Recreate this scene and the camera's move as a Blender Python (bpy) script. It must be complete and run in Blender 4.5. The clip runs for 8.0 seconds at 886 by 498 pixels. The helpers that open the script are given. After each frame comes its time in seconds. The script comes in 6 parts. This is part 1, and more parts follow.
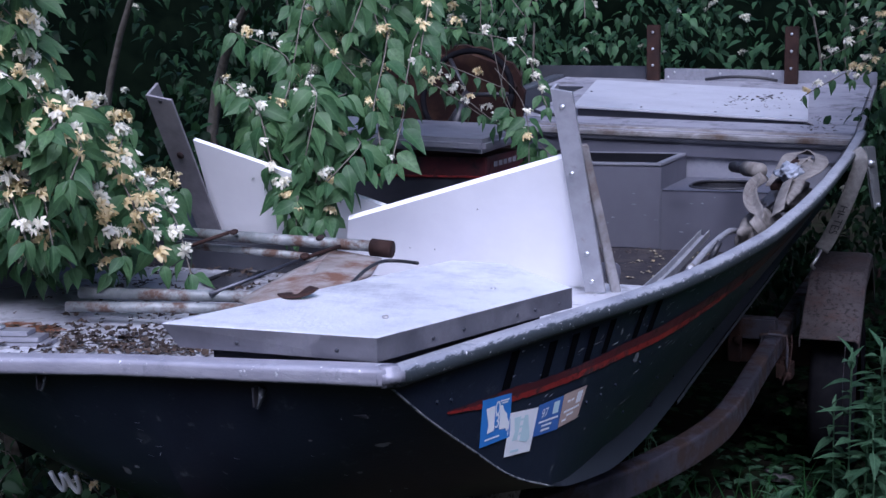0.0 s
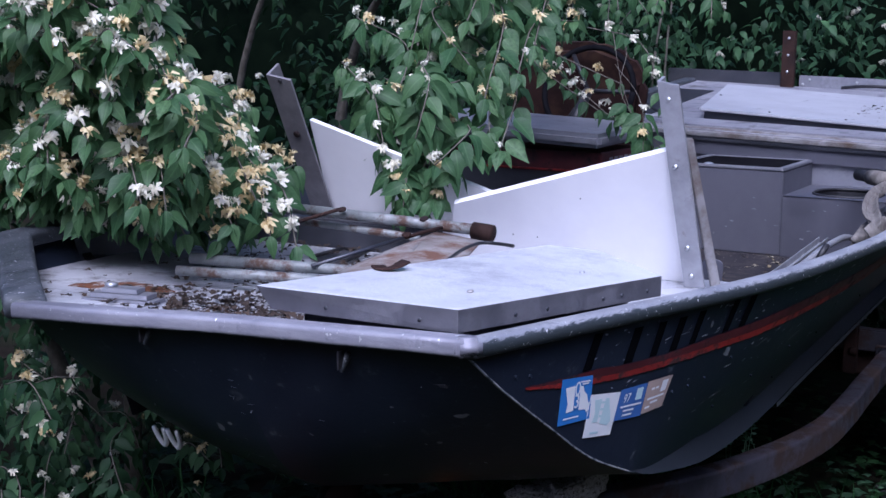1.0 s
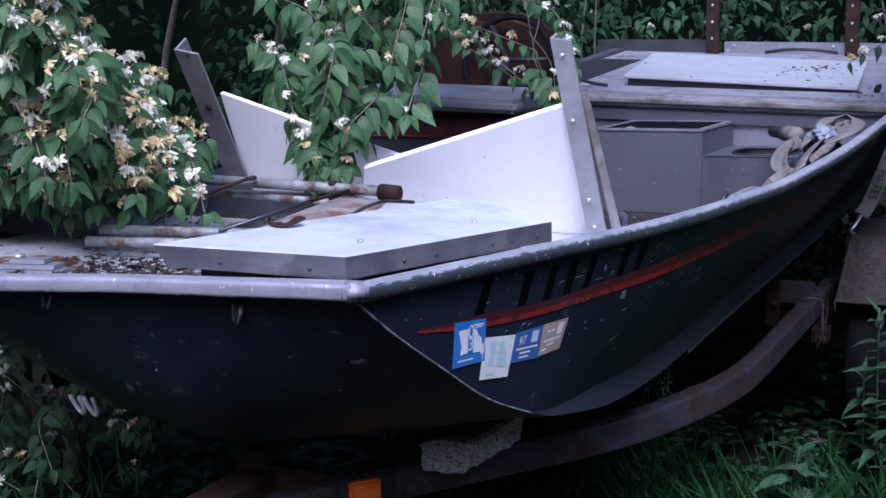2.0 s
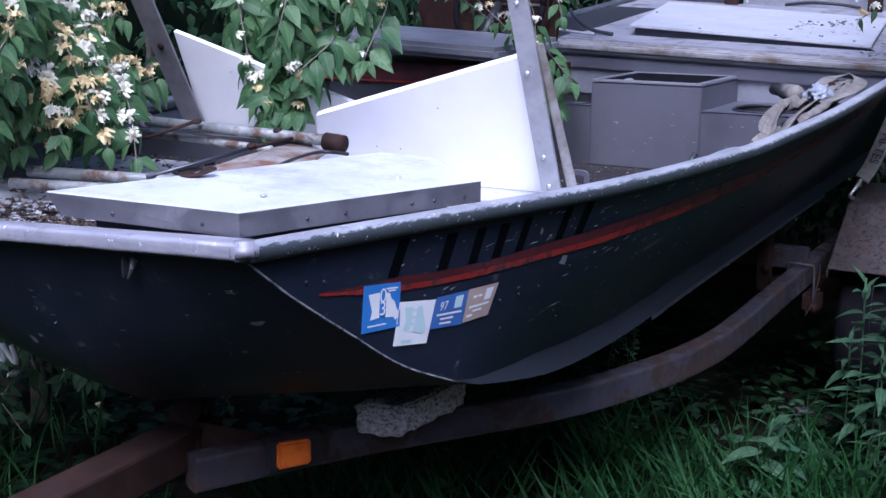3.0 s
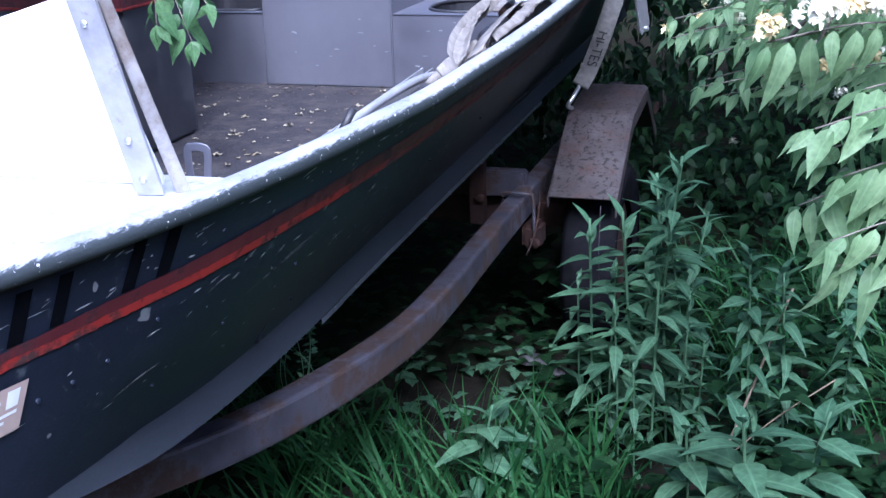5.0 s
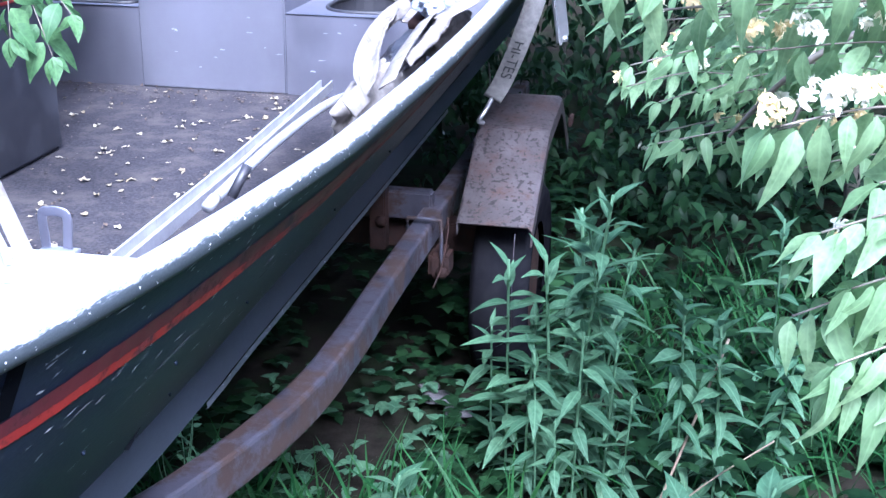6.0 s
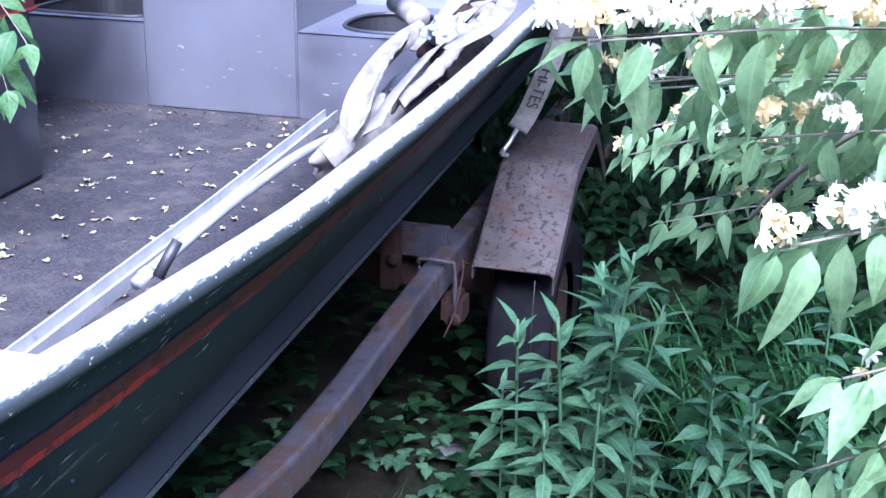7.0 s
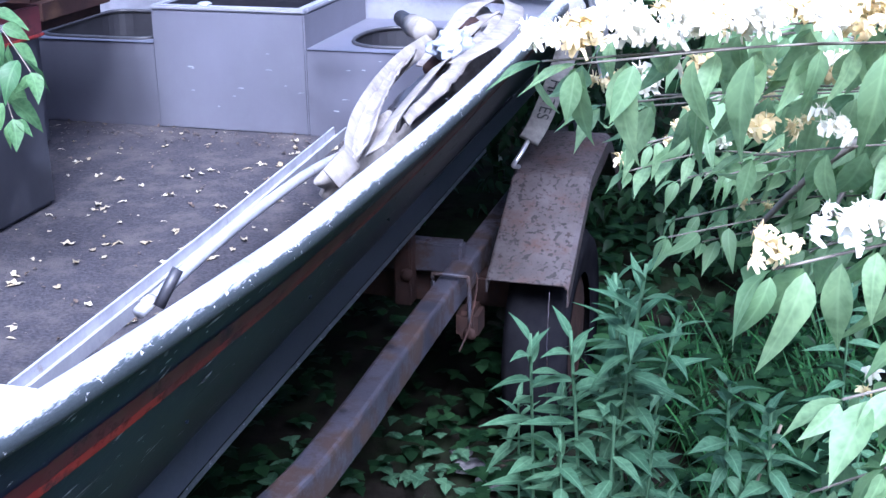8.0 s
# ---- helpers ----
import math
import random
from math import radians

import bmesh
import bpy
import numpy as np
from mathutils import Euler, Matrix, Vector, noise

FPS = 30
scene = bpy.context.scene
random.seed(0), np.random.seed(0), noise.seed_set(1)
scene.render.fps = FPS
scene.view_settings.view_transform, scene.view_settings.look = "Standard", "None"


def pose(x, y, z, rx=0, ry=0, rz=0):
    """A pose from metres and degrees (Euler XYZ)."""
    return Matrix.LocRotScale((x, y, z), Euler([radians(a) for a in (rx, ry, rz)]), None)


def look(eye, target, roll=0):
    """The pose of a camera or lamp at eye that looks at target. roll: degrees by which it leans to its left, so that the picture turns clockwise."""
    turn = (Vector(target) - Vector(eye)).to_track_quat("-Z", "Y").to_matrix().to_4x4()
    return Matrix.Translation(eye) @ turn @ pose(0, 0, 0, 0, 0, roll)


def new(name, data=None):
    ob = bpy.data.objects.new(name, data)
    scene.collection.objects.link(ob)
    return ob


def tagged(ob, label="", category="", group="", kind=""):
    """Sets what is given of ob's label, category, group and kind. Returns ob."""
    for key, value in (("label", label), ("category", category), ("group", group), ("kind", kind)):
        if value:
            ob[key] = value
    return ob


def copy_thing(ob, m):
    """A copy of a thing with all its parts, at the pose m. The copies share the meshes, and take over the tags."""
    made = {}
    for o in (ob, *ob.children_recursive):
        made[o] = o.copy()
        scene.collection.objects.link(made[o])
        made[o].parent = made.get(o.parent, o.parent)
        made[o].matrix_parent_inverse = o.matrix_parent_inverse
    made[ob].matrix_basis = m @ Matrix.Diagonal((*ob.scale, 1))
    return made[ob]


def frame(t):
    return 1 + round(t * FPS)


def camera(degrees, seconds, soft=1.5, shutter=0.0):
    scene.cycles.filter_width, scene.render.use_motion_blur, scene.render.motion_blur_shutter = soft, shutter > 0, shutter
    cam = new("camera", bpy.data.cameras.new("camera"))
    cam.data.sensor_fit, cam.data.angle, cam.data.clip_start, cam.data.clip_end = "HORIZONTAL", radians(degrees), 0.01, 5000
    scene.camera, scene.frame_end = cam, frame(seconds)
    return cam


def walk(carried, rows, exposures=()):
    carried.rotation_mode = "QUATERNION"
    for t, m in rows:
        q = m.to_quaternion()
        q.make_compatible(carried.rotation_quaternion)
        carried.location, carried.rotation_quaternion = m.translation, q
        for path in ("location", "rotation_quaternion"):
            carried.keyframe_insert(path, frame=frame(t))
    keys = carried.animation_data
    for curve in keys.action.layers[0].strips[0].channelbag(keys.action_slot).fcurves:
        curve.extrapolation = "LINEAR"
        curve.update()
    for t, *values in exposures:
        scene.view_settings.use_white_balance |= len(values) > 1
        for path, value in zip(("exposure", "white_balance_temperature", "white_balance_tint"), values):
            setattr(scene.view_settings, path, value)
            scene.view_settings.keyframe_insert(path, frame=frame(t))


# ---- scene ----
cam = camera(39.4, 8.0)
PATH = [
    (0, (1.243, -1.548, 1.565), (0.487, 0.276, 1.245), -1.1),
    (0.5, (1.292, -1.549, 1.545), (0.353, 0.179, 1.183), -0.6),
    (1, (1.331, -1.565, 1.533), (0.380, 0.167, 1.217), 0.9),
    (1.5, (1.344, -1.609, 1.504), (0.418, 0.134, 1.184), 0.3),
    (2, (1.467, -1.579, 1.480), (0.576, 0.180, 1.146), -1.3),
    (2.2, (1.519, -1.516, 1.486), (0.684, 0.259, 1.097), 0.9),
    (3.3, (1.591, -1.314, 1.484), (0.626, 0.385, 1.057), 0.5),
    (3.5, (1.554, -1.256, 1.497), (0.642, 0.470, 1.061), 2.7),
    (4, (1.488, -1.106, 1.531), (0.744, 0.687, 1.052), 2.2),
    (4.5, (1.474, -0.835, 1.531), (0.859, 0.988, 0.987), 0.6),
    (4.7, (1.490, -0.715, 1.523), (0.905, 1.106, 0.940), -1.3),
    (5.8, (1.372, -0.247, 1.581), (0.949, 1.586, 0.903), 1.0),
    (6, (1.336, -0.202, 1.589), (0.970, 1.641, 0.903), 0.8),
    (6.5, (1.367, 0.008, 1.600), (0.915, 1.824, 0.896), -0.3),
    (7, (1.398, 0.114, 1.614), (0.928, 1.929, 0.917), 1.2),
    (7.5, (1.436, 0.154, 1.618), (0.943, 1.969, 0.938), -0.2),
    (8, (1.423, 0.137, 1.628), (0.912, 1.944, 0.941), -0.7),
]
walk(cam, [(t, look(eye, target, roll)) for t, eye, target, roll in PATH],
     exposures=[(0, 0.48, 5200, 24), (2.2, 0.68, 5200, 24), (3.5, 1.06, 5200, 21), (4.7, 1.55, 5080, 18), (5.8, 2.90, 5000, 18), (6.6, 2.88, 5000, 20), (7.2, 2.62, 5000, 20), (8.0, 2.56, 5000, 20)])

# ---- light: an overcast evening sky, open to the front and above ----
world = bpy.data.worlds.new("overcast_sky")
scene.world = world
world.use_nodes = True
wn = world.node_tree.nodes
sky = wn.new("ShaderNodeTexSky")
sky.sky_type = 'NISHITA'
sky.sun_disc = False
sky.sun_elevation, sky.sun_rotation = radians(51), radians(159)
sky.air_density, sky.dust_density, sky.ozone_density = 1.0, 4.0, 1.0
world.node_tree.links.new(sky.outputs[0], wn["Background"].inputs[0])
wn["Background"].inputs[1].default_value = 0.115
sun = new("sun", bpy.data.lights.new("sun", 'SUN'))
sun.data.energy, sun.data.angle, sun.data.color = 2.6, radians(35), (1.0, 0.97, 0.93)
sun.matrix_world = look((1.8, -4.2, 6.4), (0, 0.5, 0))

# ---- materials ----
def node_mat(name):
    m = bpy.data.materials.new(name)
    m.use_nodes = True
    nt = m.node_tree
    return m, nt, nt.nodes["Principled BSDF"]


def noise_tex(nt, scale, detail=4, rough=0.6, stretch=None):
    n = nt.nodes.new("ShaderNodeTexNoise")
    n.inputs["Scale"].default_value, n.inputs["Detail"].default_value, n.inputs["Roughness"].default_value = scale, detail, rough
    tc = nt.nodes.new("ShaderNodeTexCoord")
    if stretch:
        mp = nt.nodes.new("ShaderNodeMapping")
        mp.inputs["Scale"].default_value = stretch
        nt.links.new(tc.outputs["Object"], mp.inputs[0])
        nt.links.new(mp.outputs[0], n.inputs["Vector"])
    else:
        nt.links.new(tc.outputs["Object"], n.inputs["Vector"])
    return n


def ramp(nt, src, lo, hi, c0=(0, 0, 0), c1=(1, 1, 1)):
    r = nt.nodes.new("ShaderNodeValToRGB")
    r.color_ramp.elements[0].position, r.color_ramp.elements[1].position = lo, hi
    r.color_ramp.elements[0].color, r.color_ramp.elements[1].color = (*c0, 1), (*c1, 1)
    nt.links.new(src, r.inputs[0])
    return r


def mix(nt, fac, a, b):
    x = nt.nodes.new("ShaderNodeMix")
    x.data_type = 'RGBA'
    nt.links.new(fac, x.inputs[0])
    for v, k in ((a, 6), (b, 7)):
        if hasattr(v, "is_linked"):
            nt.links.new(v, x.inputs[k])
        else:
            x.inputs[k].default_value = (*v, 1)
    return x.outputs[2]


def bump(nt, bsdf, src, strength, dist=0.002):
    b = nt.nodes.new("ShaderNodeBump")
    b.inputs["Strength"].default_value, b.inputs["Distance"].default_value = strength, dist
    nt.links.new(src, b.inputs["Height"])
    nt.links.new(b.outputs[0], bsdf.inputs["Normal"])


def surf(name, c1, c2, scale, rough, metal=0.0, stain=None, stain_scale=6.0, stain_lo=0.5, stain_hi=0.65, bumps=0.15, stretch=None,
         rough_stain=None, fine=180.0):
    """A painted, metal, wood or stone surface: fine grain of two tones, patches of a third, relief of both."""
    m, nt, b = node_mat(name)
    n1 = noise_tex(nt, scale, 5, 0.65, stretch)
    col = ramp(nt, n1.outputs[0], 0.35, 0.65, c1, c2).outputs[0]
    b.inputs["Roughness"].default_value, b.inputs["Metallic"].default_value = rough, metal
    if rough >= 0.7:
        b.inputs["Specular IOR Level"].default_value = 0.12 if rough < 0.95 else 0.0
    n3 = noise_tex(nt, fine, 3, 0.7, stretch)
    if stain:
        n2 = noise_tex(nt, stain_scale, 8, 0.72)
        f = ramp(nt, n2.outputs[0], stain_lo, stain_hi).outputs[0]
        col = mix(nt, f, col, stain)
        mt = nt.nodes.new("ShaderNodeMath")
        mt.operation = 'MULTIPLY_ADD'
        nt.links.new(f, mt.inputs[0])
        mt.inputs[1].default_value, mt.inputs[2].default_value = (rough_stain or 0.85) - rough, rough
        nt.links.new(mt.outputs[0], b.inputs["Roughness"])
        if metal:
            mm = nt.nodes.new("ShaderNodeMath")
            mm.operation = 'MULTIPLY_ADD'
            nt.links.new(f, mm.inputs[0])
            mm.inputs[1].default_value, mm.inputs[2].default_value = -metal, metal
            nt.links.new(mm.outputs[0], b.inputs["Metallic"])
    nt.links.new(col, b.inputs["Base Color"])
    add = nt.nodes.new("ShaderNodeMath")
    nt.links.new(n1.outputs[0], add.inputs[0])
    nt.links.new(n3.outputs[0], add.inputs[1])
    bump(nt, b, add.outputs[0], bumps)
    return m


def leaf_mat(name, c1, c2, vein=0.0, trans=0.25):
    """Leaf or petal: each one its own tone between two, paler midrib and side veins, light shining through."""
    m, nt, b = node_mat(name)
    oi = nt.nodes.new("ShaderNodeObjectInfo")
    gi = nt.nodes.new("ShaderNodeNewGeometry")
    ad = nt.nodes.new("ShaderNodeMath")
    ad.operation = 'ADD'
    nt.links.new(oi.outputs["Random"], ad.inputs[0])
    nt.links.new(gi.outputs["Random Per Island"], ad.inputs[1])
    fr = nt.nodes.new("ShaderNodeMath")
    fr.operation = 'FRACT'
    nt.links.new(ad.outputs[0], fr.inputs[0])
    n1 = noise_tex(nt, 5, 2)
    col = ramp(nt, fr.outputs[0], 0.0, 1.0, c1, c2).outputs[0]
    col = mix(nt, ramp(nt, n1.outputs[0], 0.40, 0.75).outputs[0], col, tuple(v * 0.75 for v in c1))
    height = n1.outputs[0]
    if vein:
        at = nt.nodes.new("ShaderNodeAttribute")
        at.attribute_name = "leaf_place"
        sx = nt.nodes.new("ShaderNodeSeparateXYZ")
        nt.links.new(at.outputs["Vector"], sx.inputs[0])
        side = nt.nodes.new("ShaderNodeMath")      # side veins run obliquely from the midrib
        side.operation = 'MULTIPLY_ADD'
        nt.links.new(sx.outputs[0], side.inputs[0])
        side.inputs[1].default_value = -9.0
        along = nt.nodes.new("ShaderNodeMath")
        along.operation = 'MULTIPLY'
        nt.links.new(sx.outputs[1], along.inputs[0])
        along.inputs[1].default_value = 38.0
        nt.links.new(along.outputs[0], side.inputs[2])
        sn = nt.nodes.new("ShaderNodeMath")
        sn.operation = 'SINE'
        nt.links.new(side.outputs[0], sn.inputs[0])
        sv = ramp(nt, sn.outputs[0], 0.75, 1.0, (0, 0, 0), (0.35, 0.35, 0.35)).outputs[0]
        rib = ramp(nt, sx.outputs[0], 0.03, 0.16, (1, 1, 1), (0, 0, 0)).outputs[0]
        mx = nt.nodes.new("ShaderNodeMath")
        mx.operation = 'MAXIMUM'
        nt.links.new(rib, mx.inputs[0])
        nt.links.new(sv, mx.inputs[1])
        sc = nt.nodes.new("ShaderNodeMath")
        sc.operation = 'MULTIPLY'
        nt.links.new(mx.outputs[0], sc.inputs[0])
        sc.inputs[1].default_value = vein
        col = mix(nt, sc.outputs[0], col, tuple(min(1, v * 1.7 + .03) for v in c2))
        height = mx.outputs[0]
    nt.links.new(col, b.inputs["Base Color"])
    b.inputs["Roughness"].default_value = 0.5
    b.inputs["Specular IOR Level"].default_value = 0.35
    tr = nt.nodes.new("ShaderNodeBsdfTranslucent")
    nt.links.new(col, tr.inputs[0])
    ms = nt.nodes.new("ShaderNodeMixShader")
    ms.inputs[0].default_value = trans
    nt.links.new(b.outputs[0], ms.inputs[1])
    nt.links.new(tr.outputs[0], ms.inputs[2])
    nt.links.new(ms.outputs[0], nt.nodes["Material Output"].inputs[0])
    bump(nt, b, height, 0.25, 0.001)
    return m


M = {}
M["hull"] = surf("dark green hull paint", (0.0078, 0.0112, 0.0225), (0.0145, 0.0205, 0.0355), 4, 0.42, 0.0, (0.085, 0.10, 0.115), 26, 0.60, 0.74, 0.25, (1, 0.25, 1), 0.6)
M["hull"].node_tree.nodes["Principled BSDF"].inputs["Specular IOR Level"].default_value = 0.33
nt = M["hull"].node_tree   # small scuffs and chips through the paint
pb = nt.nodes["Principled BSDF"]
col = pb.inputs["Base Color"].links[0].from_socket
col = mix(nt, ramp(nt, noise_tex(nt, 55, 6, 0.78).outputs[0], 0.64, 0.68).outputs[0], col, (0.060, 0.072, 0.090))
col = mix(nt, ramp(nt, noise_tex(nt, 21, 2, 0.5).outputs[0], 0.735, 0.745).outputs[0], col, (0.16, 0.17, 0.19))
nt.links.new(col, pb.inputs["Base Color"])
for nd in M["hull"].node_tree.nodes:   # shallow dents in the sheet
    if nd.type == 'BUMP':
        nd.inputs["Distance"].default_value, nd.inputs["Strength"].default_value = 0.004, 0.12
def worn_rim(name, c1, c2, stain, bare_from, bare_to, grain):
    """Rim metal with paint left on its outer face, rubbed through on the upper edge, and pale chips."""
    m = surf(name, c1, c2, 18, 0.50, 0.25, stain, 30, 0.56, 0.72, 0.4, grain, 0.6)
    tree = m.node_tree
    b = tree.nodes["Principled BSDF"]
    bare = b.inputs["Base Color"].links[0].from_socket
    geo = tree.nodes.new("ShaderNodeNewGeometry")
    axes = tree.nodes.new("ShaderNodeSeparateXYZ")
    tree.links.new(geo.outputs["Normal"], axes.inputs[0])
    flakes = noise_tex(tree, 210, 8, 0.75, tuple(.16 if g < 1 else 1 for g in grain))
    wear = tree.nodes.new("ShaderNodeMath")
    wear.operation = 'MULTIPLY_ADD'
    tree.links.new(flakes.outputs[0], wear.inputs[0])
    wear.inputs[1].default_value = 1.9
    tree.links.new(axes.outputs[2], wear.inputs[2])
    rub = tree.nodes.new("ShaderNodeMapRange")
    tree.links.new(wear.outputs[0], rub.inputs["Value"])
    rub.inputs["From Min"].default_value, rub.inputs["From Max"].default_value = bare_from, bare_to
    col = mix(tree, rub.outputs[0], (0.040, 0.050, 0.058), bare)
    chips = ramp(tree, noise_tex(tree, 110, 4, 0.65).outputs[0], 0.66, 0.68).outputs[0]
    col = mix(tree, chips, col, (0.72, 0.73, 0.77))
    tree.links.new(col, b.inputs["Base Color"])
    return m


M["rim"] = worn_rim("worn painted gunwale", (0.36, 0.37, 0.41), (0.24, 0.25, 0.29), (0.14, 0.15, 0.17), 1.48, 1.72, (1, .35, 1))
M["bowrim"] = worn_rim("rubbed bare bow rim", (0.33, 0.33, 0.38), (0.22, 0.22, 0.27), (0.15, 0.15, 0.185), 0.20, 0.45, (.35, 1, 1))
M["rimside"] = surf("half-worn green gunwale", (0.030, 0.037, 0.045), (0.075, 0.083, 0.098), 30, 0.5, 0.2, (0.42, 0.43, 0.48), 90, 0.60, 0.66, 0.6, (1, .35, 1), 0.5)
M["alu"] = surf("brushed grey aluminium", (0.128, 0.130, 0.166), (0.172, 0.174, 0.212), 2, 0.46, 0.80, (0.092, 0.093, 0.122), 2.5, 0.38, 0.80, 0.08, (1, 1, .4), 0.55)
M["aludark"] = surf("dull dark aluminium", (0.075, 0.079, 0.098), (0.112, 0.116, 0.136), 3, 0.45, 0.9, (0.045, 0.045, 0.056), 7, 0.50, 0.8, 0.10, None, 0.6)
M["deck"] = surf("grey painted deck", (0.42, 0.43, 0.48), (0.58, 0.59, 0.64), 4, 0.32, 0.2, (0.07, 0.060, 0.060), 13, 0.50, 0.70, 0.25, None, 0.6)
M["floor"] = surf("dirty grey cockpit carpet", (0.025, 0.024, 0.028), (0.046, 0.043, 0.050), 150, 0.95, 0.0, (0.078, 0.070, 0.067), 9, 0.48, 0.78, 1.0)
M["white"] = surf("weathered white board", (0.86, 0.86, 0.89), (0.78, 0.78, 0.82), 3, 0.5, 0.0, (0.45, 0.44, 0.46), 5, 0.60, 0.85, 0.10)
M["post"] = surf("galvanised angle", (0.27, 0.275, 0.30), (0.38, 0.385, 0.42), 16, 0.45, 0.4, (0.16, 0.13, 0.115), 22, 0.60, 0.74, 0.2)
M["postdull"] = surf("dull weathered angle", (0.17, 0.16, 0.18), (0.26, 0.25, 0.27), 14, 0.6, 0.3, (0.13, 0.08, 0.06), 18, 0.62, 0.76, 0.2)
M["rust"] = surf("rusty steel", (0.020, 0.012, 0.011), (0.042, 0.023, 0.019), 12, 0.75, 0.15, (0.026, 0.019, 0.020), 20, 0.52, 0.66, 0.4)
M["fender"] = surf("rusted brown fender", (0.024, 0.019, 0.020), (0.052, 0.044, 0.048), 9, 0.62, 0.1, (0.012, 0.007, 0.006), 85, 0.57, 0.60, 0.6)
nt = M["fender"].node_tree   # rusty bloom and dark pits
pb = nt.nodes["Principled BSDF"]
col = pb.inputs["Base Color"].links[0].from_socket
col = mix(nt, ramp(nt, noise_tex(nt, 11, 5, 0.7).outputs[0], 0.50, 0.66).outputs[0], col, (0.036, 0.018, 0.014))
col = mix(nt, ramp(nt, noise_tex(nt, 70, 2, 0.5).outputs[0], 0.585, 0.625).outputs[0], col, (0.004, 0.003, 0.003))
nt.links.new(col, pb.inputs["Base Color"])
M["frame"] = surf("rust-stained trailer paint", (0.026, 0.026, 0.037), (0.068, 0.066, 0.088), 6, 0.5, 0.2, (0.036, 0.020, 0.016), 9, 0.46, 0.56, 0.35)
M["orangerust"] = surf("orange rusted plate", (0.33, 0.315, 0.31), (0.23, 0.20, 0.185), 8, 0.6, 0.2, (0.125, 0.058, 0.034), 7, 0.45, 0.60, 0.4)
M["pipe"] = surf("chalky pipe paint", (0.14, 0.155, 0.16), (0.26, 0.275, 0.28), 20, 0.5, 0.2, (0.075, 0.042, 0.030), 16, 0.48, 0.60, 0.3)
M["foam"] = surf("dark grey stone", (0.06, 0.057, 0.062), (0.11, 0.105, 0.11), 30, 0.9, 0.0, (0.03, 0.028, 0.03), 70, 0.55, 0.65, 0.9)
M["red"] = surf("red stripe", (0.25, 0.018, 0.015), (0.16, 0.013, 0.012), 16, 0.5, 0.0, (0.035, 0.012, 0.013), 22, 0.50, 0.62, 0.05, (1, .25, 1))
M["maroon"] = surf("dark red stripe", (0.080, 0.011, 0.016), (0.045, 0.008, 0.012), 16, 0.5, 0.0, (0.012, 0.014, 0.017), 18, 0.53, 0.68, 0.05, (1, .25, 1))
M["redworn"] = surf("rubbed red stripe", (0.155, 0.014, 0.015), (0.085, 0.010, 0.012), 14, 0.55, 0.0, (0.030, 0.012, 0.015), 14, 0.46, 0.60, 0.05, (1, .3, 1))
M["black"] = surf("black lettering", (0.0012, 0.0015, 0.003), (0.002, 0.0025, 0.004), 20, 0.8, 0.0, (0.010, 0.015, 0.016), 60, 0.64, 0.70, 0.05)
M["black"].node_tree.nodes["Principled BSDF"].inputs["Specular IOR Level"].default_value = 0.05
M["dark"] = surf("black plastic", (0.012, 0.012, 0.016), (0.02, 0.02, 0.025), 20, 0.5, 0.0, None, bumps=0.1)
M["rubber"] = surf("tyre rubber", (0.006, 0.006, 0.008), (0.011, 0.011, 0.013), 20, 0.96, 0.0, (0.015, 0.014, 0.013), 12, 0.58, 0.78, 0.4)
M["blue"] = surf("blue sticker", (0.035, 0.17, 0.50), (0.05, 0.20, 0.55), 12, 0.4, 0.0, None, bumps=0.03)
M["blue2"] = surf("faded blue sticker", (0.045, 0.12, 0.36), (0.06, 0.15, 0.42), 12, 0.4, 0.0, None, bumps=0.03)
M["stwhite"] = surf("white sticker print", (0.66, 0.70, 0.74), (0.74, 0.76, 0.80), 12, 0.4, 0.0, None, bumps=0.03)
M["paleblue"] = surf("faded pale sticker print", (0.42, 0.60, 0.66), (0.50, 0.66, 0.70), 12, 0.4, 0.0, None, bumps=0.03)
M["brownst"] = surf("faded brown sticker", (0.34, 0.26, 0.24), (0.42, 0.34, 0.30), 12, 0.45, 0.0, None, bumps=0.03)
M["amber"] = surf("amber lens", (0.75, 0.17, 0.02), (0.55, 0.10, 0.01), 20, 0.25, 0.0, None, bumps=0.03)
M["bark"] = surf("grey twig bark", (0.10, 0.092, 0.078), (0.17, 0.155, 0.135), 40, 0.85, 0.0, None, bumps=0.3)
M["leaf"] = leaf_mat("honeysuckle leaf", (0.046, 0.118, 0.048), (0.105, 0.205, 0.082), 0.22, trans=0.42)
# same honeysuckle leaf, colour lightened to stand for stronger light on the side bush
M["leaflit"] = leaf_mat("honeysuckle leaf lightened for open light", (0.165, 0.285, 0.140), (0.275, 0.410, 0.215), 0.18, trans=0.6)
# darkest leaf copy: deep shade is put into its base colour
M["leafdeepshade"] = leaf_mat("leaf darkened for deep shade", (0.005, 0.018, 0.007), (0.024, 0.062, 0.023), trans=0.3)
M["leafdeepshade"].node_tree.nodes["Principled BSDF"].inputs["Specular IOR Level"].default_value = 0.12
# same honeysuckle leaf, darkened in colour to stand for shaded growth
M["leafshade"] = leaf_mat("honeysuckle leaf darkened for shade", (0.014, 0.042, 0.020), (0.076, 0.160, 0.072), trans=0.3)
M["leafshade"].node_tree.nodes["Principled BSDF"].inputs["Specular IOR Level"].default_value = 0.15
M["weed"] = leaf_mat("weed leaf", (0.050, 0.116, 0.066), (0.098, 0.190, 0.106), 0.35, trans=0.35)
M["weed"].node_tree.nodes["Principled BSDF"].inputs["Specular IOR Level"].default_value = 0.12
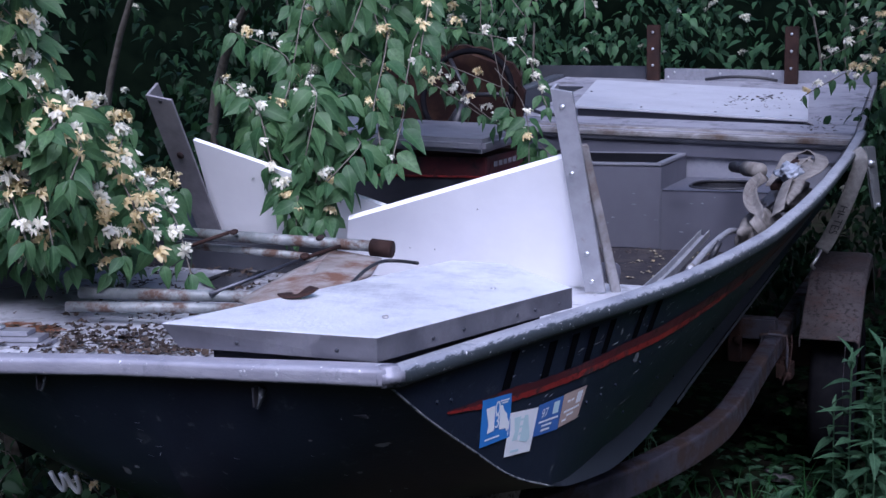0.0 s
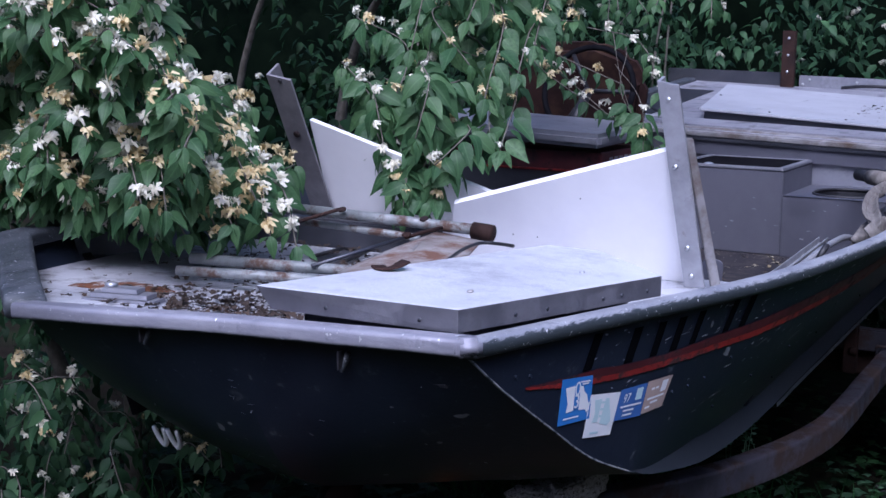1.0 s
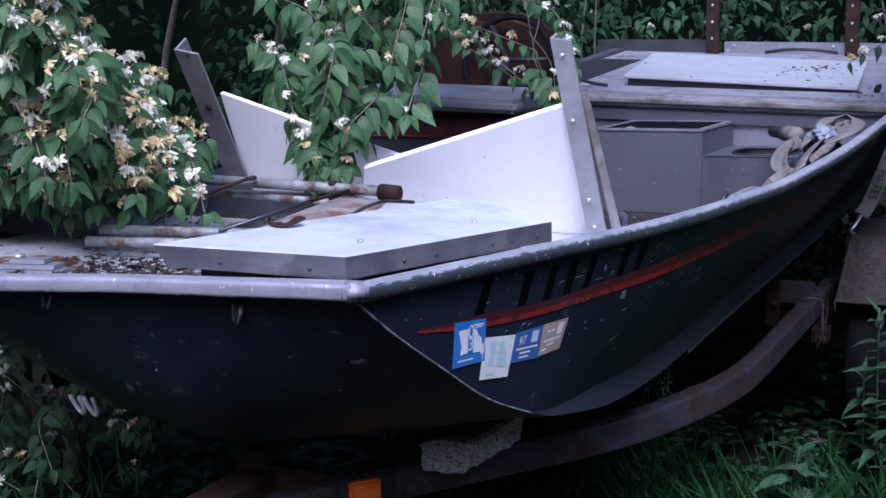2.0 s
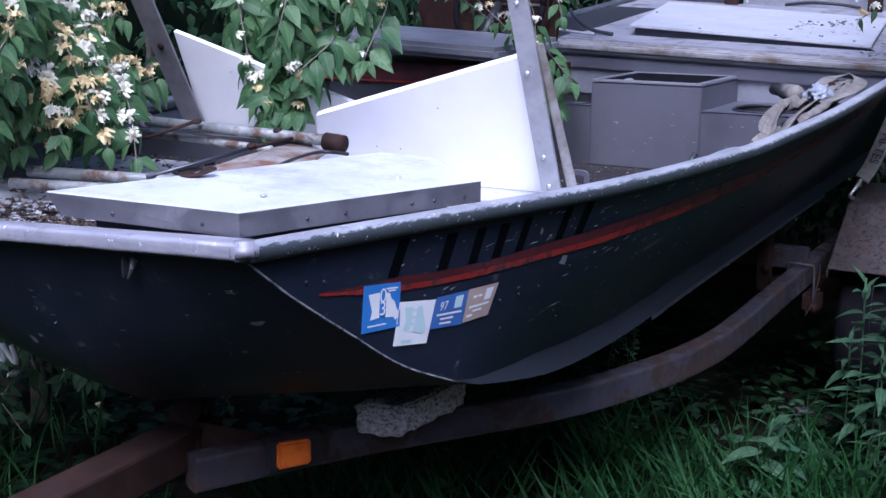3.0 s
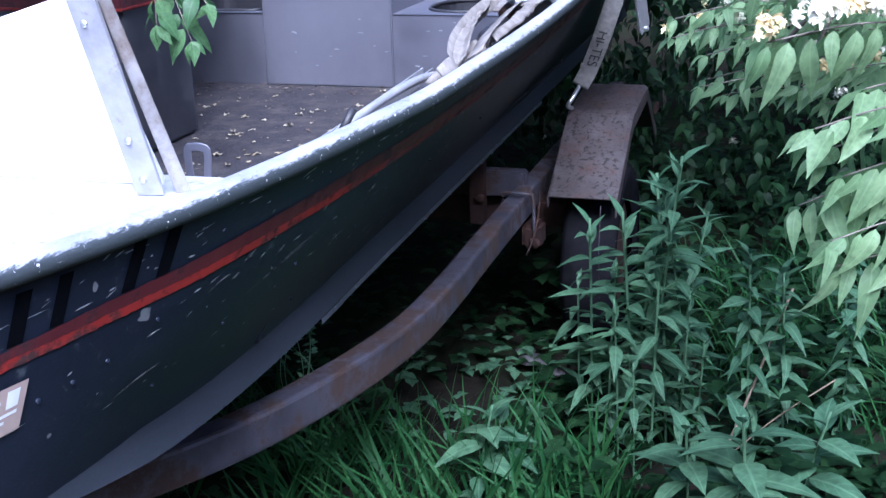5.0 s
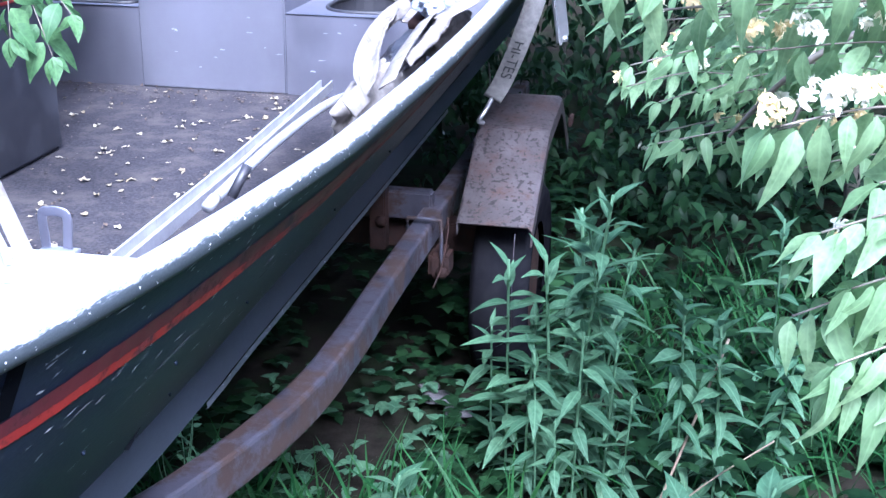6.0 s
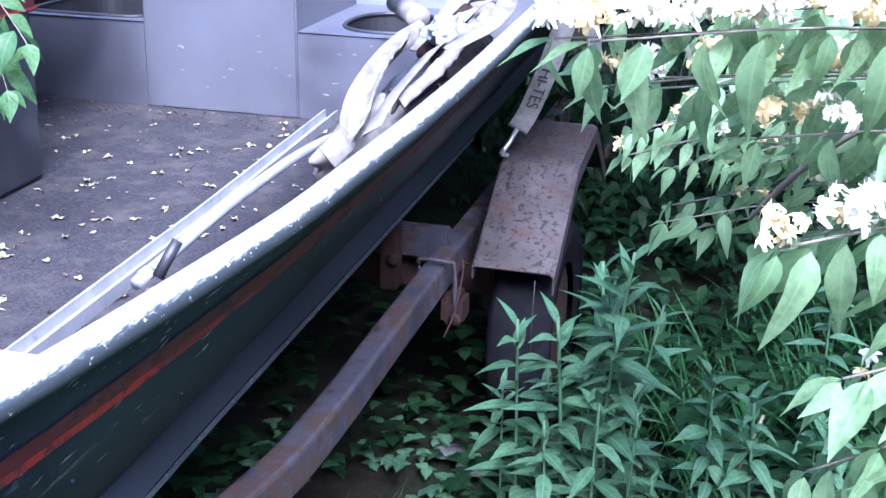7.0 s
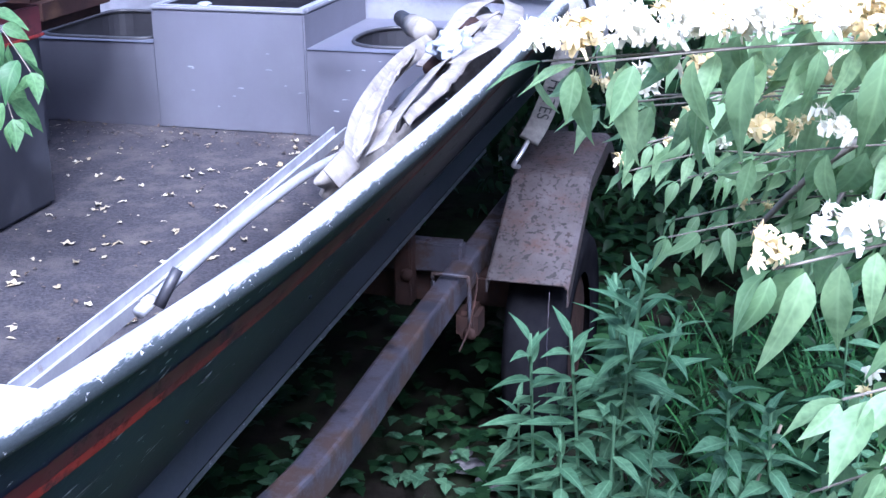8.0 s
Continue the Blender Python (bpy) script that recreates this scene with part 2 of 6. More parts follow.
M["grass"] = leaf_mat("grass blade", (0.013, 0.058, 0.018), (0.036, 0.105, 0.032))
M["grass"].node_tree.nodes["Principled BSDF"].inputs["Specular IOR Level"].default_value = 0.12
# grey-green picked so the unseen grass bounces neutral light
M["bouncegrass"] = leaf_mat("grey-green bounce grass", (0.045, 0.055, 0.040), (0.085, 0.090, 0.065), trans=0.1)
M["petal"] = leaf_mat("white petal", (0.80, 0.77, 0.62), (0.87, 0.85, 0.76), trans=0.3)
M["petalold"] = leaf_mat("yellowed petal", (0.70, 0.55, 0.27), (0.82, 0.73, 0.48), trans=0.3)
M["petalfallen"] = leaf_mat("fallen petal", (0.24, 0.19, 0.11), (0.44, 0.40, 0.31), trans=0.1)
M["soil"] = surf("dark damp soil", (0.009, 0.008, 0.007), (0.021, 0.018, 0.015), 14, 0.95, 0.0, (0.016, 0.024, 0.012), 3, 0.45, 0.65, 1.0)
M["canvas"] = surf("grubby beige webbing", (0.13, 0.12, 0.113), (0.22, 0.205, 0.195), 22, 0.9, 0.0, (0.06, 0.047, 0.042), 13, 0.50, 0.80, 0.6)
M["bag"] = surf("crumpled clear plastic", (0.17, 0.19, 0.23), (0.30, 0.32, 0.38), 25, 0.35, 0.0, None, bumps=0.4)
M["seat"] = surf("cracked maroon vinyl", (0.017, 0.009, 0.009), (0.032, 0.016, 0.014), 8, 0.7, 0.0, (0.050, 0.028, 0.019), 7, 0.52, 0.64, 0.3)
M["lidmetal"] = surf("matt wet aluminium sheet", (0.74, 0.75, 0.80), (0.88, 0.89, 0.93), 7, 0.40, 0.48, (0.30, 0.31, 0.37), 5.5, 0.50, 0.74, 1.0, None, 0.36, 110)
M["strapgrey"] = surf("worn grey webbing", (0.17, 0.165, 0.165), (0.26, 0.25, 0.245), 60, 0.85, 0.0, (0.14, 0.13, 0.13), 14, 0.55, 0.7, 0.3)
M["edgeboard"] = surf("peeling edge board", (0.17, 0.165, 0.17), (0.28, 0.275, 0.285), 9, 0.6, 0.0, (0.095, 0.068, 0.052), 5, 0.48, 0.64, 0.4)
M["hatch"] = surf("pale grey hatch paint", (0.40, 0.41, 0.46), (0.48, 0.49, 0.54), 5, 0.45, 0.2, (0.085, 0.08, 0.085), 11, 0.63, 0.70, 0.2)
M["lip"] = surf("bright edged aluminium lip", (0.26, 0.265, 0.31), (0.34, 0.345, 0.39), 6, 0.42, 0.6, (0.16, 0.16, 0.19), 9, 0.52, 0.75, 0.1, None, 0.5)
M["sterngrey"] = surf("dull grey deck paint", (0.20, 0.20, 0.235), (0.29, 0.29, 0.33), 5, 0.5, 0.2, (0.08, 0.075, 0.08), 6, 0.52, 0.7, 0.2)
M["chunk"] = surf("pitted pale foam block", (0.52, 0.51, 0.54), (0.80, 0.79, 0.82), 90, 0.9, 0.0, (0.16, 0.15, 0.16), 130, 0.52, 0.58, 1.0)
M["zinc"] = surf("zinc plated steel", (0.46, 0.47, 0.50), (0.56, 0.57, 0.60), 20, 0.35, 0.8, (0.16, 0.11, 0.09), 30, 0.62, 0.72, 0.1)
M["chine"] = surf("paler scuffed chine paint", (0.014, 0.018, 0.027), (0.027, 0.033, 0.046), 7, 0.6, 0.1, (0.016, 0.021, 0.030), 5, 0.5, 0.7, 0.3, (1, .25, 1), 0.6)
M["bright"] = surf("bright bent steel", (0.72, 0.73, 0.76), (0.80, 0.81, 0.84), 30, 0.35, 0.3, None, bumps=0.05)
M["scalerust"] = surf("flaking orange rust", (0.15, 0.062, 0.032), (0.085, 0.040, 0.024), 40, 0.9, 0.0, (0.30, 0.28, 0.28), 22, 0.52, 0.58, 0.5)
# near-black base stands in for the deep shade inside the wood
M["woods"] = surf("wood backdrop darkened for deep shade", (0.0012, 0.0025, 0.0018), (0.0035, 0.0065, 0.0038), 3, 1.0, 0.0, None, bumps=0.5)
# darker copy of the lid's metal, painting the shade of its upright faces
M["lidshade"] = surf("lid aluminium darkened for upright faces", (0.17, 0.17, 0.20), (0.24, 0.24, 0.275), 8, 0.5, 0.8, (0.11, 0.11, 0.13), 12, 0.5, 0.75, 0.2)
M["scratch"] = surf("bare scratched metal", (0.24, 0.26, 0.29), (0.48, 0.50, 0.54), 60, 0.5, 0.3, None, bumps=0.1)
M["scrape"] = surf("chalky rubbed paint", (0.13, 0.145, 0.155), (0.30, 0.32, 0.34), 120, 0.6, 0.1, (0.020, 0.027, 0.035), 60, 0.46, 0.58, 0.1)
M["litter"] = leaf_mat("wet leaf litter", (0.030, 0.022, 0.018), (0.075, 0.05, 0.035), trans=0.05)
M["straw"] = leaf_mat("dead grass", (0.16, 0.12, 0.085), (0.24, 0.19, 0.14), trans=0.1)


# ---- mesh helpers ----
def mesh_part(name, verts, faces, material, parent=None, label="", smooth=False):
    me = bpy.data.meshes.new(name)
    me.from_pydata([tuple(v) for v in verts], [], [tuple(f) for f in faces])
    bm = bmesh.new()
    bm.from_mesh(me)
    bmesh.ops.recalc_face_normals(bm, faces=bm.faces)
    bm.to_mesh(me)
    bm.free()
    me.materials.append(M[material])
    if smooth:
        me.polygons.foreach_set("use_smooth", [True] * len(me.polygons))
    ob = new(name, me)
    ob.parent = parent
    if label:
        ob["label"] = label
    return ob


def part(name, bm, material, parent=None, label="", smooth=False):
    me = bpy.data.meshes.new(name)
    bmesh.ops.recalc_face_normals(bm, faces=bm.faces)
    bm.to_mesh(me)
    bm.free()
    me.materials.append(M[material])
    if smooth:
        me.polygons.foreach_set("use_smooth", [True] * len(me.polygons))
    ob = new(name, me)
    ob.parent = parent
    if label:
        ob["label"] = label
    return ob


def thing(name, label, category, group="", kind=""):
    return tagged(new(name), label, category, group, kind)


def box_bm(x0, x1, y0, y1, z0, z1, bevel=0.003, m=None, bm=None):
    own = bmesh.new()
    bmesh.ops.create_cube(own, size=1)
    for v in own.verts:
        v.co = Vector(((x0 + x1) / 2 + v.co.x * (x1 - x0), (y0 + y1) / 2 + v.co.y * (y1 - y0), (z0 + z1) / 2 + v.co.z * (z1 - z0)))
    if bevel:
        bmesh.ops.bevel(own, geom=own.edges[:], offset=bevel, segments=2, affect='EDGES')
    if m:
        own.transform(m)
    if bm is None:
        return own
    tmp = bpy.data.meshes.new("tmp")
    own.to_mesh(tmp)
    own.free()
    bm.from_mesh(tmp)
    bpy.data.meshes.remove(tmp)
    return bm


def slab_bm(corners, thick, bevel=0.002):
    """A flat plate from the corners of its top face, going down by thick along its normal."""
    bm = bmesh.new()
    c = [Vector(p) for p in corners]
    n = (c[1] - c[0]).cross(c[2] - c[1]).normalized()
    if n.z < 0:
        n = -n
    top = [bm.verts.new(p) for p in c]
    low = [bm.verts.new(p - n * thick) for p in c]
    bm.faces.new(top)
    bm.faces.new(low[::-1])
    k = len(c)
    for i in range(k):
        bm.faces.new((top[i], top[(i + 1) % k], low[(i + 1) % k], low[i]))
    bmesh.ops.recalc_face_normals(bm, faces=bm.faces)
    if bevel:
        bmesh.ops.bevel(bm, geom=bm.edges[:], offset=bevel, segments=2, affect='EDGES')
    return bm


def smooth_path(points, steps=8):
    """A Catmull-Rom line through the points."""
    p = [Vector(q) for q in points]
    p = [p[0] * 2 - p[1], *p, p[-1] * 2 - p[-2]]
    out = []
    for i in range(1, len(p) - 2):
        a, b, c, d = p[i - 1:i + 3]
        for k in range(steps):
            t = k / steps
            out.append(0.5 * ((2 * b) + (c - a) * t + (2 * a - 5 * b + 4 * c - d) * t * t + (3 * b - a - 3 * c + d) * t ** 3))
    out.append(p[-2])
    return out


def sweep(path, profile, up=(0, 0, 1), closed=True, caps=True):
    """Verts and faces of a profile (sideways, up) carried along a path."""
    path = [Vector(p) for p in path]
    verts, faces, k = [], [], len(profile)
    for i, p in enumerate(path):
        d = (path[min(i + 1, len(path) - 1)] - path[max(i - 1, 0)]).normalized()
        side = d.cross(Vector(up)).normalized()
        top = side.cross(d).normalized()
        verts += [p + side * a + top * b for a, b in profile]
    for i in range(len(path) - 1):
        for j in range(k if closed else k - 1):
            a, b = i * k + j, i * k + (j + 1) % k
            faces.append((a, b, b + k, a + k))
    if caps and closed:
        faces += [tuple(range(k))[::-1], tuple(range((len(path) - 1) * k, len(path) * k))]
    return verts, faces


def circle(r, n=10, ry=None):
    return [(r * math.cos(2 * math.pi * i / n), (ry or r) * math.sin(2 * math.pi * i / n)) for i in range(n)]


def round_rect(w, h, r, n=3):
    out = []
    for cx, cy, a0 in ((w / 2 - r, h / 2 - r, 0), (r - w / 2, h / 2 - r, 90), (r - w / 2, r - h / 2, 180), (w / 2 - r, r - h / 2, 270)):
        for i in range(n + 1):
            a = radians(a0 + 90 * i / n)
            out.append((cx + r * math.cos(a), cy + r * math.sin(a)))
    return out


def tube(name, path, r, material, parent=None, label="", n=10, up=(0, 0, 1)):
    v, f = sweep(path, circle(r, n), up)
    return mesh_part(name, v, f, material, parent, label, smooth=True)


def table(rows, y):
    for (a, va), (b, vb) in zip(rows, rows[1:]):
        if y <= b:
            t = max(0.0, (y - a) / (b - a))
            return va + (vb - va) * t
    return rows[-1][1]


def rivet(name, place, normal, r, material, parent):
    bm = bmesh.new()
    bmesh.ops.create_uvsphere(bm, u_segments=8, v_segments=5, radius=r)
    q = Vector(normal).to_track_quat('Z', 'Y').to_matrix().to_4x4()
    bm.transform(Matrix.Translation(place) @ q @ Matrix.Diagonal((1, 1, 0.45, 1)))
    return part(name, bm, material, parent, smooth=True)


# ---- ground ----
def ground_height(x, y):
    return 0.02 * noise.noise(Vector((x * 0.8, y * 0.8, 0))) + 0.012 * noise.noise(Vector((x * 4, y * 4, 3)))


def make_ground():
    xs = np.concatenate([np.linspace(-300, -6, 8), np.linspace(-5, 5, 90), np.linspace(6, 300, 8)])
    ys = np.concatenate([np.linspace(-300, -4, 8), np.linspace(-3.5, 8.5, 110), np.linspace(10, 300, 8)])
    verts = [(x, y, ground_height(x, y)) for y in ys for x in xs]
    k = len(xs)
    faces = [(j * k + i, j * k + i + 1, (j + 1) * k + i + 1, (j + 1) * k + i) for j in range(len(ys) - 1) for i in range(k - 1)]
    g = mesh_part("ground", verts, faces, "soil", smooth=True)
    tagged(g, "dark damp soil under weeds and grass", "ground", kind="structure")


make_ground()

# ---- the boat ----
GX = [(0, .505), (.15, .55), (.3, .597), (.5, .658), (.6, .692), (.8, .745), (1.0, .782), (1.2, .808), (1.5, .84), (1.9, .868), (2.4, .89), (2.9, .905), (3.65, .90), (5.35, .86)]
GZ = [(0, 1.085), (1.5, 1.085), (2.2, 1.11), (2.9, 1.15), (3.65, 1.185), (5.35, 1.34)]
CZ = [(.49, .785), (.6, .750), (.86, .702), (1.15, .679), (1.5, .676), (2.0, .684), (5.35, .71)]
KZ = [(.49, .675), (.7, .645), (1.0, .615), (1.5, .60), (5.35, .63)]
LX = [(-.05, -.335), (.10, -.52), (.31, -.76), (.6, -.82), (1.2, -.87), (2.4, -.90), (5.35, -.86)]
LZ = [(-.05, 1.06), (.31, 1.10), (1.2, 1.10), (2.9, 1.16), (3.65, 1.23), (5.35, 1.38)]
DECK_Z = 1.03
FLOOR_Z = .785


def stern_deck_z(x, y):
    return 1.215 - .035 * x + .088 * (y - 3.65)


boat = thing("aluminium_boat", "dark green aluminium flat-bow fishing boat resting on a rusty trailer", "boat")

# hull: right side, left side, bottom and raked bow plate
CZ = [(p.y, p.z) for p in smooth_path([(0, y, z) for y, z in CZ], 8)]   # eased into one sweep
ys = [.49 + (i / 70) ** 1.5 * (5.35 - .49) for i in range(71)]
RC = smooth_path([(.507, .004, 1.094), (.528, .094, 1.02), (.551, .217, .935), (.574, .344, .851), (.60, .49, .785)], 6)
LC = smooth_path([(-.338, -.047, 1.062), (-.36, .10, .938), (-.395, .25, .838), (-.42, .38, .760), (-.44, .49, .705)], 6)
KC = smooth_path([(.085, -.020, 1.080), (.075, .095, .87), (.066, .205, .762), (.055, .34, .702), (.045, .49, .675)], 6)


def strip(rows):
    verts, faces = [], []
    k = len(rows[0])
    for r in rows:
        verts += [Vector(p) for p in r]
    for i in range(len(rows) - 1):
        for j in range(k - 1):
            a = i * k + j
            faces.append((a, a + 1, a + k + 1, a + k))
    return verts, faces


def side_rows():
    rows = []
    n = len(RC)
    for i, c in enumerate(RC):
        gy = .55 * i / (n - 1) * .89
        g = Vector((table(GX, gy), gy, table(GZ, gy)))
        k = c.lerp(g, .006)
        rows.append([g, g.lerp(k, .33), g.lerp(k, .66), k, c])
    for y in ys[1:]:
        g = Vector((table(GX, y), y, table(GZ, y)))
        u = min(1, (y - .49) / .35)
        c = Vector((.60 + .022 * u, y, table(CZ, y)))
        k = c + Vector((.001 - .019 * u, 0, .003 + .043 * u))
        bulge = Vector((.016 * u, 0, -.006 * u))
        rows.append([g, g.lerp(k, .33) + bulge, g.lerp(k, .66) + bulge * .9, k, c])
    return rows


def left_rows():
    rows = []
    n = len(LC)
    for i, c in enumerate(LC):
        gy = -.05 + .6 * i / (n - 1)
        g = Vector((table(LX, gy), gy, table(LZ, gy)))
        rows.append([g, g.lerp(c, .5), c])
    for y in ys[1:]:
        g = Vector((table(LX, y), y, table(LZ, y)))
        c = Vector((-.60, y, table(CZ, y)))
        c.x += .16 * max(0, 1 - (y - .49) / .6)
        rows.append([g, g.lerp(c, .5), c])
    return rows


SIDE = side_rows()
v, f = strip([row[:4] for row in SIDE])
hull = mesh_part("hull_side", v, f, "hull", boat, smooth=True)
v, f = strip([row[3:] for row in SIDE])
mesh_part("chine_plate", v, f, "chine", boat, "paler grey scuffed chine strip", smooth=True)
v, f = strip(left_rows())
mesh_part("hull_side", v, f, "hull", boat, smooth=True)
for p, q in ((RC, KC), (KC, LC)):   # two plates that meet in a shallow crease
    v, f = strip([[a.lerp(b, w) + Vector((0, -.010, -.010)) * (math.sin(math.pi * w) * min(1, i / 8)) for w in (0, .2, .4, .6, .8, 1)] for i, (a, b) in enumerate(zip(p, q))])
    mesh_part("bow_plate", v, f, "hull", boat, smooth=True)
v, f = strip([[(.60 + .022 * min(1, (y - .49) / .35), y, table(CZ, y)), (.3, y, (table(CZ, y) + table(KZ, y)) / 2 - .012), (.045 - .02 * min(1, y - .49), y, table(KZ, y)), (-.3, y, (table(CZ, y) + table(KZ, y)) / 2 - .012),
               (-.60 + .16 * max(0, 1 - (y - .49) / .6), y, table(CZ, y) - .065 * max(0, 1 - (y - .49) / .6))] for y in ys])
mesh_part("hull_bottom", v, f, "hull", boat, smooth=True)
mesh_part("transom", *strip([[(table(GX, 5.35), 5.35, 1.34), (.6, 5.35, .68)], [(.0, 5.35, 1.36), (.0, 5.35, .63)], [(-.86, 5.35, 1.38), (-.6, 5.35, .68)]]), "aludark", boat)
# inner skin of the cockpit side
v, f = strip([[r[0] + Vector((-.02, 0, .02)), r[2] + Vector((-.03, 0, 0)), r[4] + Vector((-.03, 0, .02))] for r in SIDE])
mesh_part("inner_side", v, f, "aludark", boat, smooth=True)
v, f = strip([[(table(LX, y) + .02, y, table(LZ, y) + .02), (-.60, y, .70)] for y in ys])
mesh_part("inner_side", v, f, "aludark", boat, smooth=True)
# welded crease bead
tube("weld_bead", [p + Vector((.004, -.004, 0)) for p in RC], .0021, "scrape", boat, "scratched bare weld", 6)

# gunwale rim: right, bow, left
GW = [Vector((table(GX, y) + .004, y, table(GZ, y) + .018)) for y in np.linspace(.012, 3.62, 60)]
GW = [GW[0]] + [(GW[i - 1] + GW[i] * 2 + GW[i + 1]) / 4 for i in range(1, len(GW) - 1)] + [GW[-1]]
CORNER = Vector((.512, .0035, 1.104))
v, f = sweep([p - Vector((0, 0, .002)) for p in [CORNER] + GW], round_rect(.042, .030, .0140, 6))
mesh_part("gunwale_rim", v, f, "rim", boat, "dull worn gunwale with flaking green paint", smooth=True)
BOWLINE = [CORNER + Vector((.002, .001, 0)), Vector((.42, -.004, 1.102)), Vector((.3, -.012, 1.098)), Vector((.085, -.026, 1.092)), Vector((-.15, -.042, 1.08)), Vector((-.345, -.055, 1.072))]
v, f = sweep([p + Vector((0, 0, .002)) for p in BOWLINE], round_rect(.044, .028, .008, 4))
bow_rim = mesh_part("bow_rim", v, f, "bowrim", boat, "scratched bare aluminium bow rim", smooth=True)
part("rim_corner", box_bm(-.021, .021, -.020, .016, -.0145, .0145, .007, Matrix.Translation(CORNER + Vector((.0005, .0005, .0015))) @ Matrix.Rotation(radians(38), 4, 'Z')), "bowrim", bow_rim, "battered bare corner joint", smooth=True)
v, f = sweep([Vector((table(LX, y), y, table(LZ, y) + .015)) for y in np.linspace(-.05, 5.3, 60)], round_rect(.075, .035, .012, 3))
mesh_part("gunwale_rim", v, f, "rimside", boat, smooth=True)

# fore deck, cockpit floor, bulkheads
fore = [(.485, .035, DECK_Z + .045), (.64, .5, DECK_Z), (.77, 1.2, DECK_Z - .01), (-.84, 1.2, DECK_Z - .01), (-.74, .31, DECK_Z + .02), (-.33, -.005, DECK_Z + .032)]
part("fore_deck", slab_bm(fore, .012), "deck", boat, "grey fore deck with puddles and leaf litter")
mesh_part("fore_bulkhead", *strip([[(.76, 1.195, DECK_Z - .02), (.62, 1.195, FLOOR_Z - .05)], [(-.83, 1.195, DECK_Z - .02), (-.62, 1.195, FLOOR_Z - .05)]]), "aludark", boat)
part("cockpit_floor", slab_bm([(.64, 1.19, FLOOR_Z), (.64, 3.7, FLOOR_Z), (-.64, 3.7, FLOOR_Z), (-.64, 1.19, FLOOR_Z)], .01), "floor", boat, "dirty grey carpet strewn with fallen petals")
BX0, BX1, BY0, BY1, BZ = -.219, .217, 3.112, 3.60, 1.118
sb = part("seat_box", box_bm(BX0, BX1, BY0, BY1, FLOOR_Z, BZ - .012, .004), "alu", boat, "grey aluminium seat box")
for a in ((BX0, BX1, BY0 - .002, BY0 + .026), (BX0, BX1, BY1 - .030, BY1), (BX0, BX0 + .026, BY0 + .026, BY1 - .030), (BX1 - .026, BX1 + .002, BY0 + .026, BY1 - .030)):
    part("box_lip", box_bm(*a, BZ - .012, BZ, .003), "lip", sb)
part("seat_pad", box_bm(BX0 + .027, BX1 - .027, BY0 + .027, BY1 - .031, BZ - .011, BZ - .003, .001), "rubber", sb, "black recessed top")
rivet("latch", (BX0 + .13, BY0 + .06, BZ - .006), (0, 0, 1), .022, "zinc", sb)


def side_box(x0, x1, cx, cy, top, a=.125, b=.150, e=.8):
    """A low locker with an oval opening in its top."""
    ob = part("side_locker", box_bm(x0, x1, BY0 + .004, BY0 + .012, FLOOR_Z, top - .002, .001), "alu", boat, "grey locker with an oval opening")
    n = 28
    inner = [(cx + a * math.copysign(abs(math.cos(q)) ** e, math.cos(q)), cy + b * math.copysign(abs(math.sin(q)) ** e, math.sin(q))) for q in (2 * math.pi * i / n for i in range(n))]
    outer = []
    for x, y in inner:
        dx, dy = x - cx, y - cy
        t = min((x1 - cx) / dx if dx > 1e-6 else 99, (x0 - cx) / dx if dx < -1e-6 else 99, (3.60 - cy) / dy if dy > 1e-6 else 99, (BY0 - cy) / dy if dy < -1e-6 else 99)
        outer.append((cx + dx * t, cy + dy * t))
    for cxn, cyn in ((x0, BY0), (x1, BY0), (x0, 3.60), (x1, 3.60)):
        k = min(range(n), key=lambda i: (outer[i][0] - cxn) ** 2 + (outer[i][1] - cyn) ** 2)
        outer[k] = (cxn, cyn)
    verts = [(x, y, top) for x, y in inner] + [(x, y, top) for x, y in outer] + [(x, y, top - .11) for x, y in inner]
    faces = [(i, (i + 1) % n, n + (i + 1) % n, n + i) for i in range(n)]
    wall = [(i, (i + 1) % n, n + (i + 1) % n, n + i) for i in range(n)]
    mesh_part("locker_top", verts, faces, "alu", ob)
    v, f = sweep([Vector((x, y, top + .002)) for x, y in inner + inner[:1]], circle(.006, 6))
    mesh_part("opening_trim", v, f, "dark", ob, "black rubber trim", smooth=True)
    # inner walls coloured black in place of the shade inside the locker
    mesh_part("locker_well", [(x, y, top - .004) for x, y in inner] + [(x, y, top - .11) for x, y in inner], wall + [tuple(range(n, 2 * n))], "dark", ob, "locker interior blackened to stand for shade")


side_box(BX1 + .001, .625, .42, 3.315, 1.016)
side_box(-.625, BX0 - .001, -.42, 3.36, 1.016, .180, .215, .3)
rs = random.Random(19)
for k in range(16):   # small bright scratches on the box fronts
    x, z, l = rs.uniform(-.2, .58), rs.uniform(.84, 1.0), rs.uniform(.004, .022)
    mesh_part("metal_scratch", [(x, BY0 - .0022, z), (x + l, BY0 - .0022, z + l * rs.uniform(-.15, .1)), (x + l * .9, BY0 - .0022, z + .0016), (x + l * .2, BY0 - .0022, z + .0022)], [(0, 1, 2, 3)], "scratch", sb)
part("rear_bulkhead", slab_bm([(.86, 3.606, 1.085), (-.87, 3.606, 1.145), (-.86, 3.606, FLOOR_Z), (.64, 3.606, FLOOR_Z)], .012, .001), "lip", boat, "light grey rear bulkhead")

# stern deck with its boards, raised hatch, uprights and transom panel
def on_deck(x, y, up=0.0):
    return (x, y, stern_deck_z(x, y) + up)


